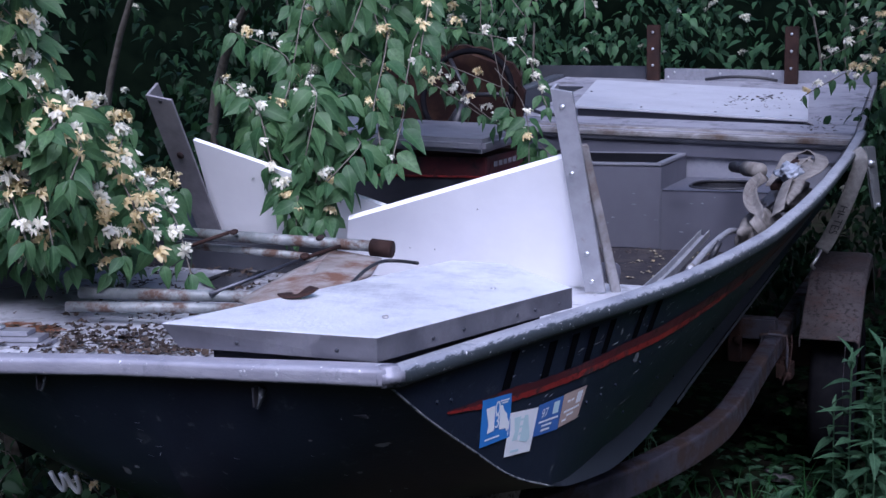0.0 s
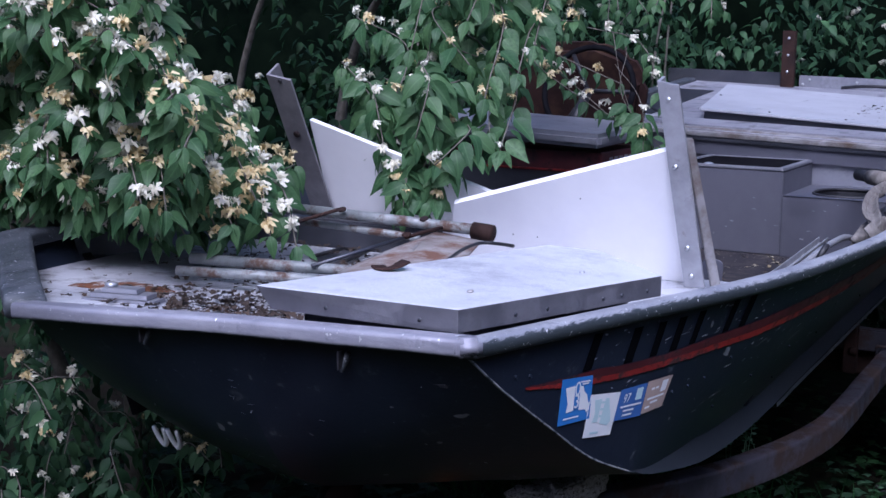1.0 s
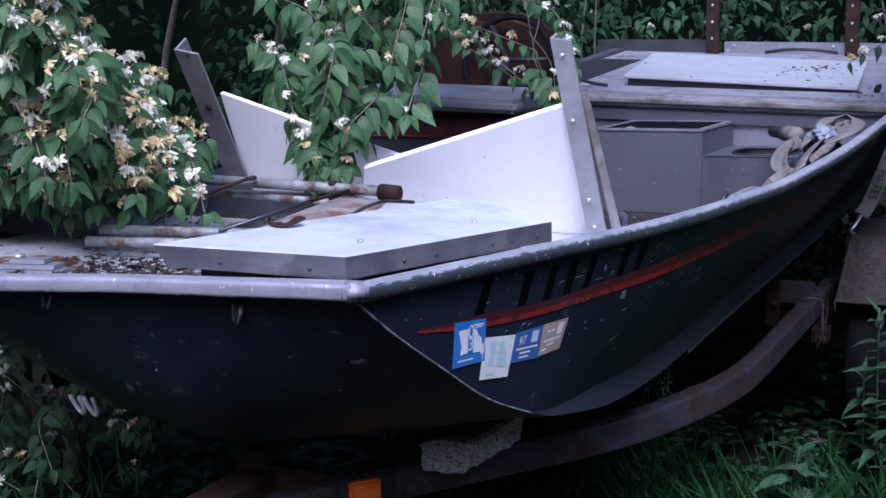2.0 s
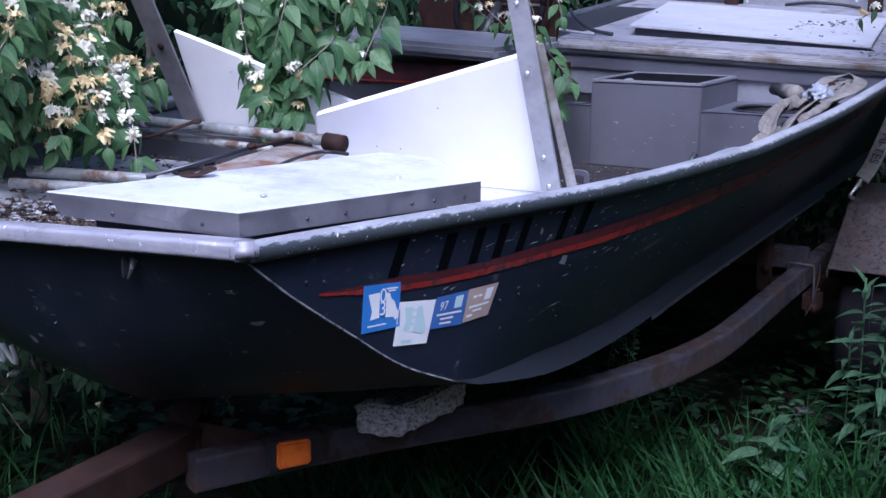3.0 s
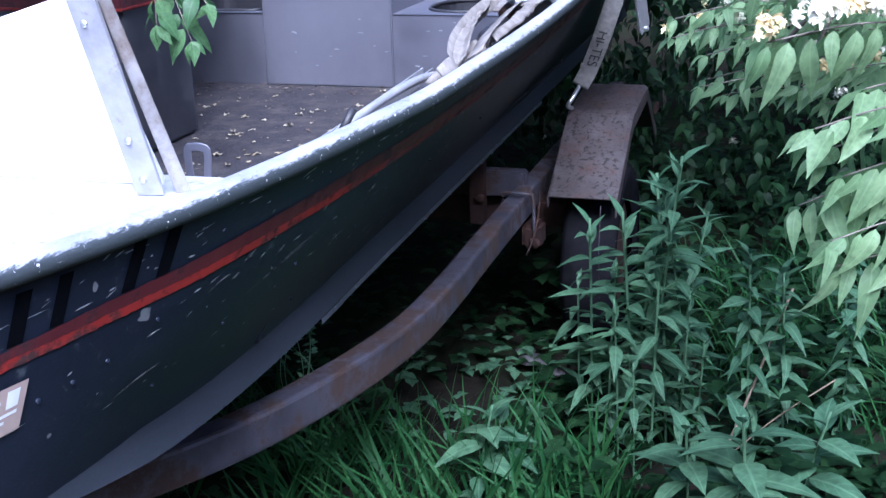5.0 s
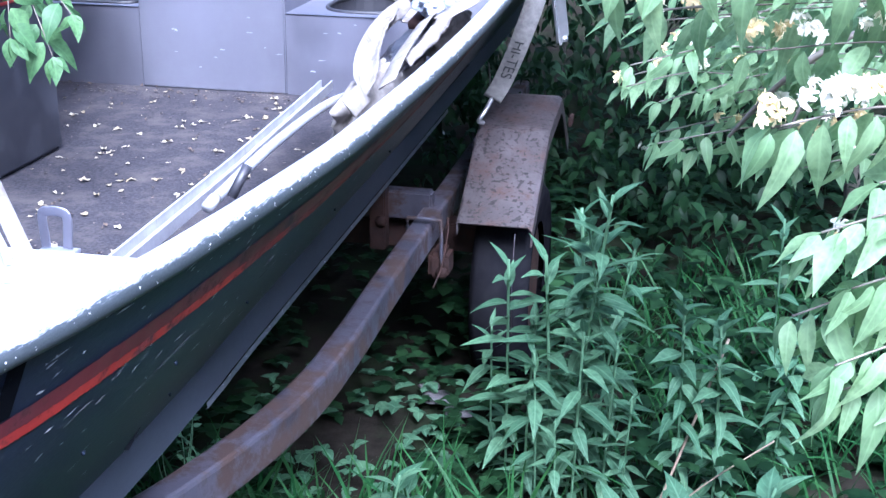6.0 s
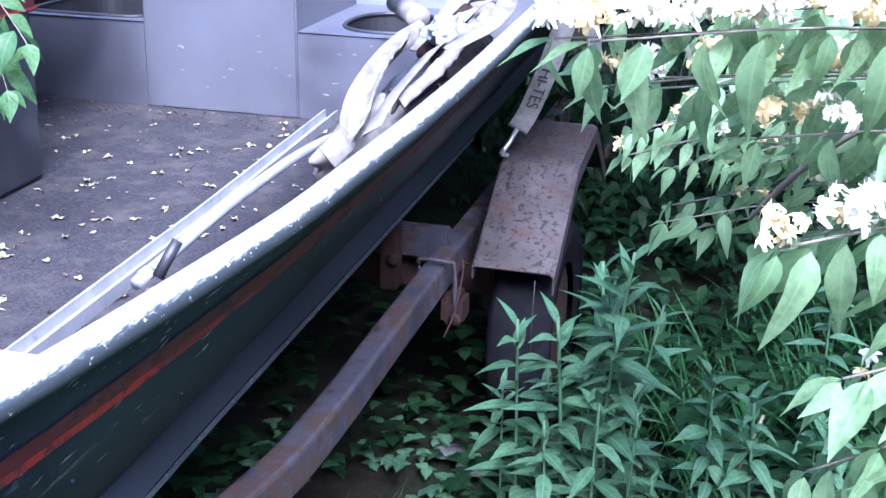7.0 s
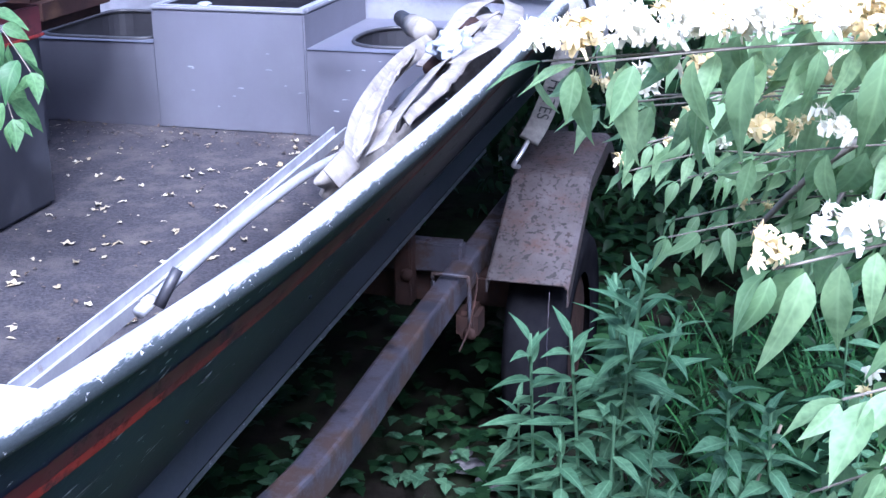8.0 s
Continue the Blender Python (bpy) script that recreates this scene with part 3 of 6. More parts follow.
stern = part("stern_deck", slab_bm([on_deck(.90, 3.60), on_deck(.86, 5.33), on_deck(-.86, 5.33), on_deck(-.88, 3.60)], .03, .003), "sterngrey", boat, "dull grey stern deck with leaf litter")
part("deck_face", slab_bm([(.88, 3.596, 1.160), (.88, 3.596, 1.08), (-.88, 3.596, 1.14), (-.88, 3.596, 1.222)], .01, .001), "alu", stern)
edge = part("deck_edge", slab_bm([on_deck(.9, 3.575, -.006), on_deck(.9, 3.66, .005), on_deck(-.88, 3.66, .005), on_deck(-.88, 3.575, -.006)], .020, .004), "edgeboard", stern, "peeling stained edge board")
part("edge_strip", slab_bm([on_deck(.9, 3.572, -.030), on_deck(.9, 3.590, -.030), on_deck(-.88, 3.590, -.030), on_deck(-.88, 3.572, -.030)], .012, .002), "aludark", edge, "dark metal strip under the edge")
part("deck_plank", slab_bm([on_deck(.9, 3.668, .010), on_deck(.89, 3.845, .012), on_deck(-.60, 3.845, .012), on_deck(-.60, 3.668, .010)], .012, .003), "sterngrey", stern, "dull grey deck plank")
hatch = part("stern_hatch", slab_bm([on_deck(.672, 3.87, .030), on_deck(.563, 4.90, .018), on_deck(-.53, 4.90, .043), on_deck(-.355, 3.87, .055)], .014, .004), "hatch", stern, "pale raised hatch lid with dark stains")
part("hatch_frame", slab_bm([on_deck(.65, 3.90, .012), on_deck(.55, 4.88, .004), on_deck(-.51, 4.88, .026), on_deck(-.34, 3.90, .036)], .05, .003), "aludark", hatch)
for u, w in ((.03, .5), (.3, .06), (.62, .05), (.93, .08), (.97, .6)):
    a, b = Vector(on_deck(-.355 + 1.027 * u, 3.87, .056 - .025 * u)), Vector(on_deck(-.53 + 1.09 * u, 4.90, .044 - .025 * u))
    rivet("hatch_screw", a.lerp(b, w), (0, 0, 1), .007, "aludark", hatch)
# flat black sheet on the deck, painting the shade of a recess
part("well_shade", slab_bm([on_deck(-.60, 3.70, .004), on_deck(-.60, 4.9, .004), on_deck(-.84, 4.9, .004), on_deck(-.84, 3.70, .004)], .006, .001), "dark", stern, "flat black sheet standing in for a shaded well")
part("transom_panel", slab_bm([(.86, 5.33, 1.32), (.86, 5.33, 1.40), (-.258, 5.33, 1.434), (-.258, 5.33, 1.355)], .02, .004), "lip", stern, "light grey transom panel")
part("transom_panel", slab_bm([(-.354, 5.325, 1.366), (-.354, 5.325, 1.446), (-1.0, 5.325, 1.46), (-1.0, 5.325, 1.38)], .02, .004), "aludark", stern, "dull grey transom panel")
for x, z in ((-.20, 1.41), (-.235, 1.385), (.05, 1.40), (.33, 1.395), (.60, 1.38)):
    rivet("panel_rivet", (x, 5.318, z), (0, -1, 0), .008, "zinc", stern)
for x in (-.31, .43):
    up_post = part("upright", box_bm(x - .035, x + .035, 5.27, 5.31, stern_deck_z(x, 5.3) - .01, stern_deck_z(x, 5.3) + .30, .004), "rust", stern, "rusty brown upright bracket")
    for k in range(3):
        rivet("bolt_head", (x, 5.265, stern_deck_z(x, 5.3) + .08 + .09 * k), (0, -1, 0), .008, "zinc", up_post)

cord = thing("control_cable", "black control cable lying on the stern deck", "cable")
tube("cable_run", smooth_path([on_deck(-.82, 4.30, .05), on_deck(-.66, 3.98, .055), on_deck(-.52, 3.82, .03), on_deck(-.40, 3.78, .02)], 8), .008, "dark", cord)
cord2 = thing("control_cable", "black control cable along the transom panel", "cable")
tube("cable_run", smooth_path([(-.02, 5.28, 1.372), (.12, 5.24, 1.385), (.26, 5.24, 1.380), (.36, 5.28, 1.362)], 8), .009, "dark", cord2)
hose2 = thing("fuel_hose", "grey fuel hose lying in the stern well", "hose")
tube("hose_run", smooth_path([on_deck(-.84, 4.0, .03), on_deck(-.70, 3.80, .03), on_deck(-.56, 3.72, .028), on_deck(-.45, 3.70, .025)], 8), .006, "post", hose2)

# ---- trailer ----
trailer = thing("boat_trailer", "rusty steel boat trailer standing in weeds", "trailer")
RAIL = smooth_path([(.02, .44, .510), (.20, .78, .508), (.474, 1.20, .506), (.597, 1.50, .505), (.664, 1.80, .503), (.680, 2.10, .502), (.680, 2.60, .502), (.695, 4.6, .502)], 8)
v, f = sweep(RAIL, round_rect(.055, .076, .008, 2))
mesh_part("side_rail", v, f, "frame", trailer, "bent steel side rail with rust stains", smooth=False)
v, f = sweep([Vector((-.04 - p.x, p.y, p.z)) for p in RAIL], round_rect(.055, .076, .008, 2))
mesh_part("side_rail", v, f, "frame", trailer, smooth=False)
v, f = sweep([(-.035, .56, .545), (-.035, .30, .543), (-.05, -1.6, .50)], round_rect(.085, .085, .008, 2))
mesh_part("tongue", v, f, "rust", trailer, "rusty trailer tongue")
part("keel_bracket", slab_bm([(.026, .51, .668), (-.046, .50, .655), (-.078, .49, .60), (-.10, .48, .53), (.03, .46, .53), (-.006, .49, .596)], .012, .002), "rust", trailer)
part("gusset", slab_bm([(-.01, .49, .60), (.10, .60, .553), (.06, .52, .540), (-.06, .44, .548)], .014, .003), "rust", trailer, "rusty gusset plate")
part("axle", box_bm(-.95, .95, 2.98, 3.06, .40, .48, .006), "rust", trailer)
part("cross_member", box_bm(-.68, .68, 2.93, 2.98, .50, .58, .006), "frame", trailer)
part("bunk_bracket", box_bm(.515, .56, 2.89, 2.94, .42, .66, .004), "rust", trailer)
lamp_base = part("marker_lamp", slab_bm([(.120, .556, .566), (.190, .652, .566), (.190, .652, .494), (.120, .556, .492)], .018, .006), "dark", trailer, "black-backed amber marker lamp")
lens = part("lens", slab_bm([(.136, .566, .558), (.178, .625, .558), (.178, .625, .504), (.136, .566, .501)], .024, .005), "amber", lamp_base, "amber plastic lens")
part("lens_bar", slab_bm([(.163, .592, .534), (.181, .616, .535), (.181, .616, .524), (.163, .592, .523)], .008, .001), "rust", lens, "dark band across the lens")
for p in ((.672, 2.394), (.675, 2.093)):
    bm = bmesh.new()
    bmesh.ops.create_circle(bm, cap_ends=True, segments=10, radius=.008)
    bm.transform(Matrix.Translation((p[0] - .004, p[1], .5435)))
    part("bolt_hole", bm, "dark", trailer)


def fender(x0, x1, pts):
    rows = []
    for y, z in pts:
        rows.append([(x0, y, z - .03), (x0, y, z), (x0 + .006, y, z + .003), (x1 - .012, y, z + .003), (x1, y, z - .006), (x1, y, z - .05)])
    v, f = strip(rows)
    ob = mesh_part("fender", v, f, "fender", trailer, "rust-pitted brown sheet steel fender")
    so = ob.modifiers.new("thick", 'SOLIDIFY')
    so.thickness = .004
    return ob


FP = [(2.80, .545), (3.10, .722), (3.125, .730), (3.40, .755), (3.43, .752), (3.68, .56)]
fend = fender(.774, .974, FP)


def wheel(x, sgn):
    bm = bmesh.new()
    prof = [(.17, -.07), (.21, -.075), (.265, -.08), (.285, -.06), (.29, 0), (.285, .06), (.265, .08), (.21, .075), (.17, .07)]
    n = 32
    verts = [(c, math.cos(2 * math.pi * i / n) * r, math.sin(2 * math.pi * i / n) * r) for i in range(n) for r, c in prof]
    k = len(prof)
    faces = [(i * k + j, i * k + j + 1, ((i + 1) % n) * k + j + 1, ((i + 1) % n) * k + j) for i in range(n) for j in range(k - 1)]
    t = mesh_part("tyre", [(a + x, b + 3.1, c + .29) for a, b, c in verts], faces, "rubber", trailer, "weathered black tyre", smooth=True)
    bmesh.ops.create_cone(bm, cap_ends=True, segments=24, radius1=.17, radius2=.165, depth=.09)
    bm.transform(Matrix.Translation((x + .01 * sgn, 3.1, .29)) @ Matrix.Rotation(radians(90), 4, 'Y'))
    part("rim", bm, "rust", t, "rusty wheel rim")


wheel(.885, 1)
wheel(-.885, -1)
block = slab_bm([(.238, .700, .612), (.338, .735, .608), (.412, .90, .648), (.36, .92, .655)], .074, .004)
bmesh.ops.subdivide_edges(block, edges=block.edges[:], cuts=9, use_grid_fill=True)
low_z, high_z = min(q.co.z for q in block.verts), max(q.co.z for q in block.verts)
for q in block.verts:   # crumbled edges, tapering downward
    n3 = Vector((noise.noise(q.co * 38), noise.noise(q.co * 38 + Vector((7, 0, 0))), noise.noise(q.co * 38 + Vector((0, 9, 0)))))
    down = (high_z - q.co.z) / (high_z - low_z)
    q.co += n3 * .009 + Vector((.33 - q.co.x, .78 - q.co.y, 0)) * .08 * down
part("wood_block", block, "chunk", trailer, "crumbling grey weathered block under the hull", smooth=True)
# ---- loose things in the boat ----
from mathutils.bvhtree import BVHTree

HV, HF = strip(SIDE)
HULL_TREE = BVHTree.FromPolygons([tuple(p) for p in HV], HF)


def hull_point(y, z, off=.0015):
    hit = HULL_TREE.ray_cast(Vector((3, y, z)), Vector((-1, 0, 0)))
    if not hit[0]:
        hit = HULL_TREE.ray_cast(Vector((3, y + .002, z + .0007)), Vector((-1, 0, 0)))
    return (hit[0] + Vector((off, 0, off * .4))) if hit[0] else Vector((.6, y, z))


def decal(name, corners, material, parent, label="", off=.0015, nu=4, nv=3):
    """A quad of (y, z) corners (top front, top rear, low rear, low front) laid on the hull's side."""
    a, b, c, d = [Vector((p[0], p[1])) for p in corners]
    rows = []
    for j in range(nv + 1):
        l, r = a.lerp(d, j / nv), b.lerp(c, j / nv)
        rows.append([hull_point(*l.lerp(r, i / nu), off) for i in range(nu + 1)])
    return mesh_part(name, *strip(rows), material, parent, label)


def quad_at(corners, u0, u1, v0, v1):
    """Part of a quad, by fractions along it and down it."""
    a, b, c, d = [Vector(p) for p in corners]
    return [a.lerp(b, u).lerp(d.lerp(c, u), v) for u, v in ((u0, v0), (u1, v0), (u1, v1), (u0, v1))]


def poly_decal(name, corners, outline, material, parent):
    """A flat printed shape: an outline in fractions along and down the sticker."""
    pts = [quad_at(corners, u, u, v, v)[0] for u, v in outline]
    ring = []
    for p, q in zip(pts, pts[1:] + pts[:1]):
        ring += [p, p.lerp(q, .5)]
    mid = sum(ring, Vector((0, 0))) / len(ring)
    verts = [hull_point(p.x, p.y, .0038) for p in ring] + [hull_point(mid.x, mid.y, .0038)]
    n = len(ring)
    return mesh_part(name, verts, [(i, (i + 1) % n, n) for i in range(n)], material, parent)


def decal_text(text, corners, u, v, size, material, parent):
    cu = bpy.data.curves.new("print", 'FONT')
    cu.body, cu.size, cu.align_x, cu.align_y = text, 1, 'CENTER', 'CENTER'
    tmp = bpy.data.objects.new("print", cu)
    scene.collection.objects.link(tmp)
    me = bpy.data.meshes.new_from_object(tmp.evaluated_get(bpy.context.evaluated_depsgraph_get()))
    bpy.data.objects.remove(tmp)
    a, b, c, d = [Vector(p) for p in corners]
    du, dv = (b - a).normalized(), (a - d).normalized()
    o = a.lerp(b, u).lerp(d.lerp(c, u), v)
    for vert in me.vertices:
        q = o + du * (vert.co.x * size) + dv * (vert.co.y * size * 1.15)
        vert.co = hull_point(q.x, q.y, .0045)
    me.materials.append(M[material])
    ob = new("printed_number", me)
    ob.parent = parent
    return ob


# stripes, lettering bars and stickers on the hull
def stripe(name, lower, upper, material, label, off):
    """A painted band with worn, uneven edges."""
    rows = []
    for y in np.linspace(lower[0][0], lower[-1][0], 420):
        a, b = [.0016 * noise.noise(Vector((y * 60, k, 1))) + .0012 * noise.noise(Vector((y * 230, k, 2))) for k in (0, 7)]
        rows.append([hull_point(y, table(lower, y) + a, off), hull_point(y, (table(lower, y) + table(upper, y)) / 2, off), hull_point(y, table(upper, y) + b, off)])
    mesh_part(name, *strip(rows), material, boat, label)


LO = [(.145, 1.010), (.235, .996), (.32, .987), (.39, .983), (.51, .981), (.63, .985), (.8, .986), (1.0, .989), (1.27, .993), (1.6, 1.004), (2.06, 1.024), (2.65, 1.070), (3.3, 1.105)]
HI = [(.145, 1.013), (.235, 1.004), (.32, .997), (.39, .993), (.51, .993), (.63, .997), (.8, .999), (1.0, 1.003), (1.27, 1.008), (1.6, 1.018), (2.06, 1.036), (2.65, 1.080), (3.3, 1.113)]
ML = [(y, z - .0005) for y, z in HI]
MH = [(.15, 1.0145), (.235, 1.012), (.32, 1.013), (.39, 1.007), (.51, 1.006), (.63, 1.014), (.8, 1.019), (1.0, 1.026), (1.27, 1.033), (1.6, 1.044), (2.06, 1.060), (2.65, 1.100), (3.3, 1.130)]
def stretch_of(rows, y0, y1):
    return [(y, table(rows, y)) for y in np.linspace(y0, y1, 14)]


stripe("red_stripe", stretch_of(LO, .145, 1.25), stretch_of(HI, .145, 1.25), "red", "bright red pinstripe", .0024)
stripe("red_stripe", stretch_of(LO, 1.25, 3.3), stretch_of(HI, 1.25, 3.3), "redworn", "rubbed and faded red pinstripe", .0024)
stripe("dark_red_stripe", ML, MH, "maroon", "faded dark red stripe", .0019)
for y0, w, slant in ((.292, .047, .012), (.398, .050, .010), (.468, .044, .008), (.524, .044, .008), (.580, .040, .008), (.690, .046, .010), (.748, .050, .010)):
    zb = table(MH, y0) + .002
    zt = zb + .062
    decal("lettering_bar", [(y0 + slant * .3, zt), (y0 + w * .48 + slant * .3, zt), (y0 + w * .48 - slant, zb), (y0 - slant, zb)], "black", boat, "", .0022)
S1 = [(.232, 1.010), (.309, 1.004), (.320, .925), (.238, .928)]
S2 = [(.313, .968), (.396, .957), (.389, .880), (.311, .891)]
S3 = [(.397, .960), (.473, .959), (.470, .897), (.391, .904)]
S4 = [(.474, .960), (.548, .960), (.538, .901), (.471, .899)]
st = decal("sticker", S1, "blue", boat, "blue registration sticker with a white shape", .003)
poly_decal("white_shape", S1, ((.13, .20), (.44, .18), (.44, .72), (.20, .75), (.24, .56), (.19, .40)), "stwhite", st)
poly_decal("white_shape", S1, ((.60, .20), (.70, .22), (.74, .34), (.84, .42), (.88, .56), (.96, .68), (.93, .78), (.86, .84), (.82, .76), (.60, .74)), "stwhite", st)
decal("number_panel", quad_at(S1, .43, .60, .12, .70), "blue", st, "", .0040, 2, 2)
decal_text("0", S1, .515, .27, .030, "stwhite", st)
decal_text("3", S1, .515, .55, .030, "stwhite", st)
for u0, u1, v in ((.60, .92, .10), (.66, .86, .15), (.14, .62, .86)):
    decal("print_bar", quad_at(S1, u0, u1, v, v + .035), "stwhite", st, "", .0038, 2, 1)
st = decal("sticker", S2, "stwhite", boat, "faded pale sticker with a blue-green shape", .003)
poly_decal("pale_shape", S2, ((.16, .14), (.40, .12), (.38, .66), (.20, .66), (.25, .46)), "paleblue", st)
poly_decal("pale_shape", S2, ((.52, .12), (.64, .12), (.72, .34), (.80, .50), (.86, .68), (.76, .76), (.48, .70)), "paleblue", st)
for u0, u1, v in ((.40, .52, .18), (.40, .52, .34), (.40, .52, .50), (.2, .5, .88)):
    decal("print_bar", quad_at(S2, u0, u1, v, v + .05), "paleblue", st, "", .0038, 2, 1)
st = decal("sticker", S3, "blue2", boat, "blue sticker with white print", .003)
decal_text("97", S3, .28, .34, .020, "stwhite", st)
decal("white_shape", quad_at(S3, .62, .86, .10, .46), "paleblue", st, "", .0038, 2, 2)
for u0, u1, v in ((.12, .90, .56), (.26, .66, .70), (.26, .62, .84)):
    decal("print_bar", quad_at(S3, u0, u1, v, v + .06), "stwhite", st, "", .0038, 2, 1)
st = decal("sticker", S4, "brownst", boat, "faded brown sticker with pale print", .003)
decal("white_shape", quad_at(S4, .62, .86, .10, .46), "stwhite", st, "", .0038, 2, 2)
for u0, u1, v in ((.2, .34, .24), (.38, .50, .24), (.12, .86, .54), (.28, .62, .68), (.1, .3, .8)):
    decal("print_bar", quad_at(S4, u0, u1, v, v + .07), "stwhite", st, "", .0038, 2, 1)
for y, z in ((.121, 1.037), (.155, 1.032), (.567, .923), (.621, .924), (.679, .929), (.76, .955), (.95, .875), (1.15, .90), (1.4, .885), (1.75, .92), (2.1, .93), (.8, .84), (1.25, .80)):
    rivet("hull_rivet", hull_point(y, z, 0), (1, 0, .4), .0045, "hull", boat)
rnd = random.Random(5)
for k in range(270):   # pointed scratches through the paint, most of them below the gunwale
    y = rnd.uniform(.3, 2.9)
    top, low = table(GZ, y) - .012, table(CZ, max(.49, y)) + .12
    z = top - (top - low) * rnd.random() ** 1.5
    l, w = rnd.choice((.005, .009, .014, .024, .04)) * rnd.uniform(.6, 1.3), rnd.uniform(.0006, .0022)
    a = rnd.uniform(-.1, .7)
    dy, dz = l * math.cos(a), l * math.sin(a) * .6
    p = [hull_point(y, z, .0013), hull_point(y + dy * .4, z + dz * .4 + w, .0013), hull_point(y + dy, z + dz, .0013), hull_point(y + dy * .5, z + dz * .5 - w * .7, .0013)]
    mesh_part("paint_scratch", p, [(0, 1, 2, 3)], "scratch", boat)
for y0, z0, l, rise in ((.98, .905, .20, .030), (1.06, .925, .13, .016), (.70, .86, .10, .012), (1.34, .93, .12, .02), (1.62, .90, .14, .012), (.86, .955, .05, .008), (1.95, .955, .10, .014), (2.3, .97, .12, .02)):   # long rubbed scrapes
    rows = []
    for i in range(15):
        u = i / 14
        w = .0022 * math.sin(math.pi * u) * (.6 + .8 * abs(noise.noise(Vector((u * 9, y0, 0)))))
        z = z0 + rise * u + .006 * math.sin(u * 2.4)
        rows.append([hull_point(y0 + l * u, z - w, .0013), hull_point(y0 + l * u, z + w, .0013)])
    mesh_part("paint_scrape", *strip(rows), "scrape", boat)
for k in range(44):   # chalky smears where the paint is rubbed thin
    y = rnd.uniform(.9, 2.8)
    z = table(GZ, y) - rnd.uniform(.03, .13)
    l, h = rnd.uniform(.012, .045), rnd.uniform(.003, .008)
    lift = rnd.uniform(.1, .7) * l
    rows = []
    for i in range(9):
        u = i / 8
        w = h * math.sin(math.pi * u) * (.35 + 1.2 * abs(noise.noise(Vector((u * 7, y * 9, 1)))))
        rows.append([hull_point(y + l * u, z + lift * u - w, .0013), hull_point(y + l * u, z + lift * u + w * .6, .0013)])
    mesh_part("paint_smear", *strip(rows), "scrape", boat)
for k in range(46):   # rubbed chips on the bow plate, many along a crease
    u = rnd.uniform(.08, .92)
    along = rnd.uniform(.45, .53) + .1 * u if k % 2 else rnd.uniform(.05, .95)
    i = u * (len(RC) - 1)
    a, b, c = [q[int(i)].lerp(q[min(int(i) + 1, len(q) - 1)], i % 1) for q in (RC, KC, LC)]
    p = (a.lerp(b, along * 2) if along < .5 else b.lerp(c, along * 2 - 1)) + Vector((0, -.0115, -.0105)) * (.35 + .65 * abs(math.sin(2 * math.pi * along)))
    e = (c - a).normalized() * rnd.uniform(.002, .009) + Vector((0, rnd.uniform(0, .006), 0))
    w = Vector((.2, .7, -.7)) * rnd.uniform(.0006, .0016)
    mesh_part("paint_scratch", [p - e - w * .3, p + e - w, p + e * .8 + w, p - e * .7 + w], [(0, 1, 2, 3)], "scratch", boat)
rows_chine = []
for y in np.linspace(1.45, 3.4, 70):   # ragged scraped lip along the chine
    c = Vector((.625, y, table(CZ, y)))
    jag = .004 + .009 * abs(noise.noise(Vector((y * 26, 0, 2)))) + .006 * abs(noise.noise(Vector((y * 90, 4, 2))))
    rows_chine.append([c + Vector((.004, 0, .006)), c + Vector((.006, 0, -.004)), c + Vector((.002, 0, -jag))])
mesh_part("chine_lip", *strip(rows_chine), "rimside", boat, "ragged scraped chine edge")
for x, y in ((.30, -.016), (-.08, -.040)):
    bm = bmesh.new()
    bmesh.ops.create_cone(bm, cap_ends=True, segments=12, radius1=.011, radius2=.003, depth=.042)
    bm.transform(Matrix.Translation((x, y + .018, 1.058)) @ Matrix.Rotation(radians(-32), 4, 'X') @ Matrix.Rotation(radians(180), 4, 'X'))
    dent = part("bow_drain", bm, "rimside", boat, "rubbed drain spout under the bow rim", smooth=True)
    part("spout_slot", box_bm(x - .0015, x + .0015, y - .003, y + .012, 1.045, 1.075, .0006), "dark", dent)
for dx in (0, .035):
    loop = [Vector((-.325 + dx + .012 * math.cos(a), .27 + .02 * math.sin(a), .775 - .042 * math.sin(a))) for a in np.linspace(0, math.pi, 12)]
    tube("bow_eye", loop, .0050, "bright", boat, "bright steel bow eye", 8, up=(.3, .9, .1))

# loose lid lying on the fore deck
lid = thing("storage_lid", "dented bare aluminium storage lid lying on the fore deck", "lid")
LID = [Vector(p) for p in ((.135, -.005, 1.158), (.48, .035, 1.151), (.637, .50, 1.148), (.470, .63, 1.160), (.37, .61, 1.165))]


def lid_mesh():
    verts, faces = [], []
    n = len(LID)
    c = sum(LID, Vector()) / n
    ring0 = [p + (c - p).normalized() * .005 + Vector((0, 0, .0015)) for p in LID]
    ring1 = LID
    ring2 = [p - Vector((0, 0, .036)) for p in LID]
    ring2[0] += Vector((.026, .006, 0))   # the end is cut back below
    ring3 = [p + (c - p).normalized() * .012 for p in ring2]
    verts = ring0 + ring1 + ring2 + ring3
    faces = [tuple(range(n))]
    for r in range(3):
        for i in range(n):
            j = (i + 1) % n
            faces.append((r * n + i, r * n + j, (r + 1) * n + j, (r + 1) * n + i))
    return verts, faces


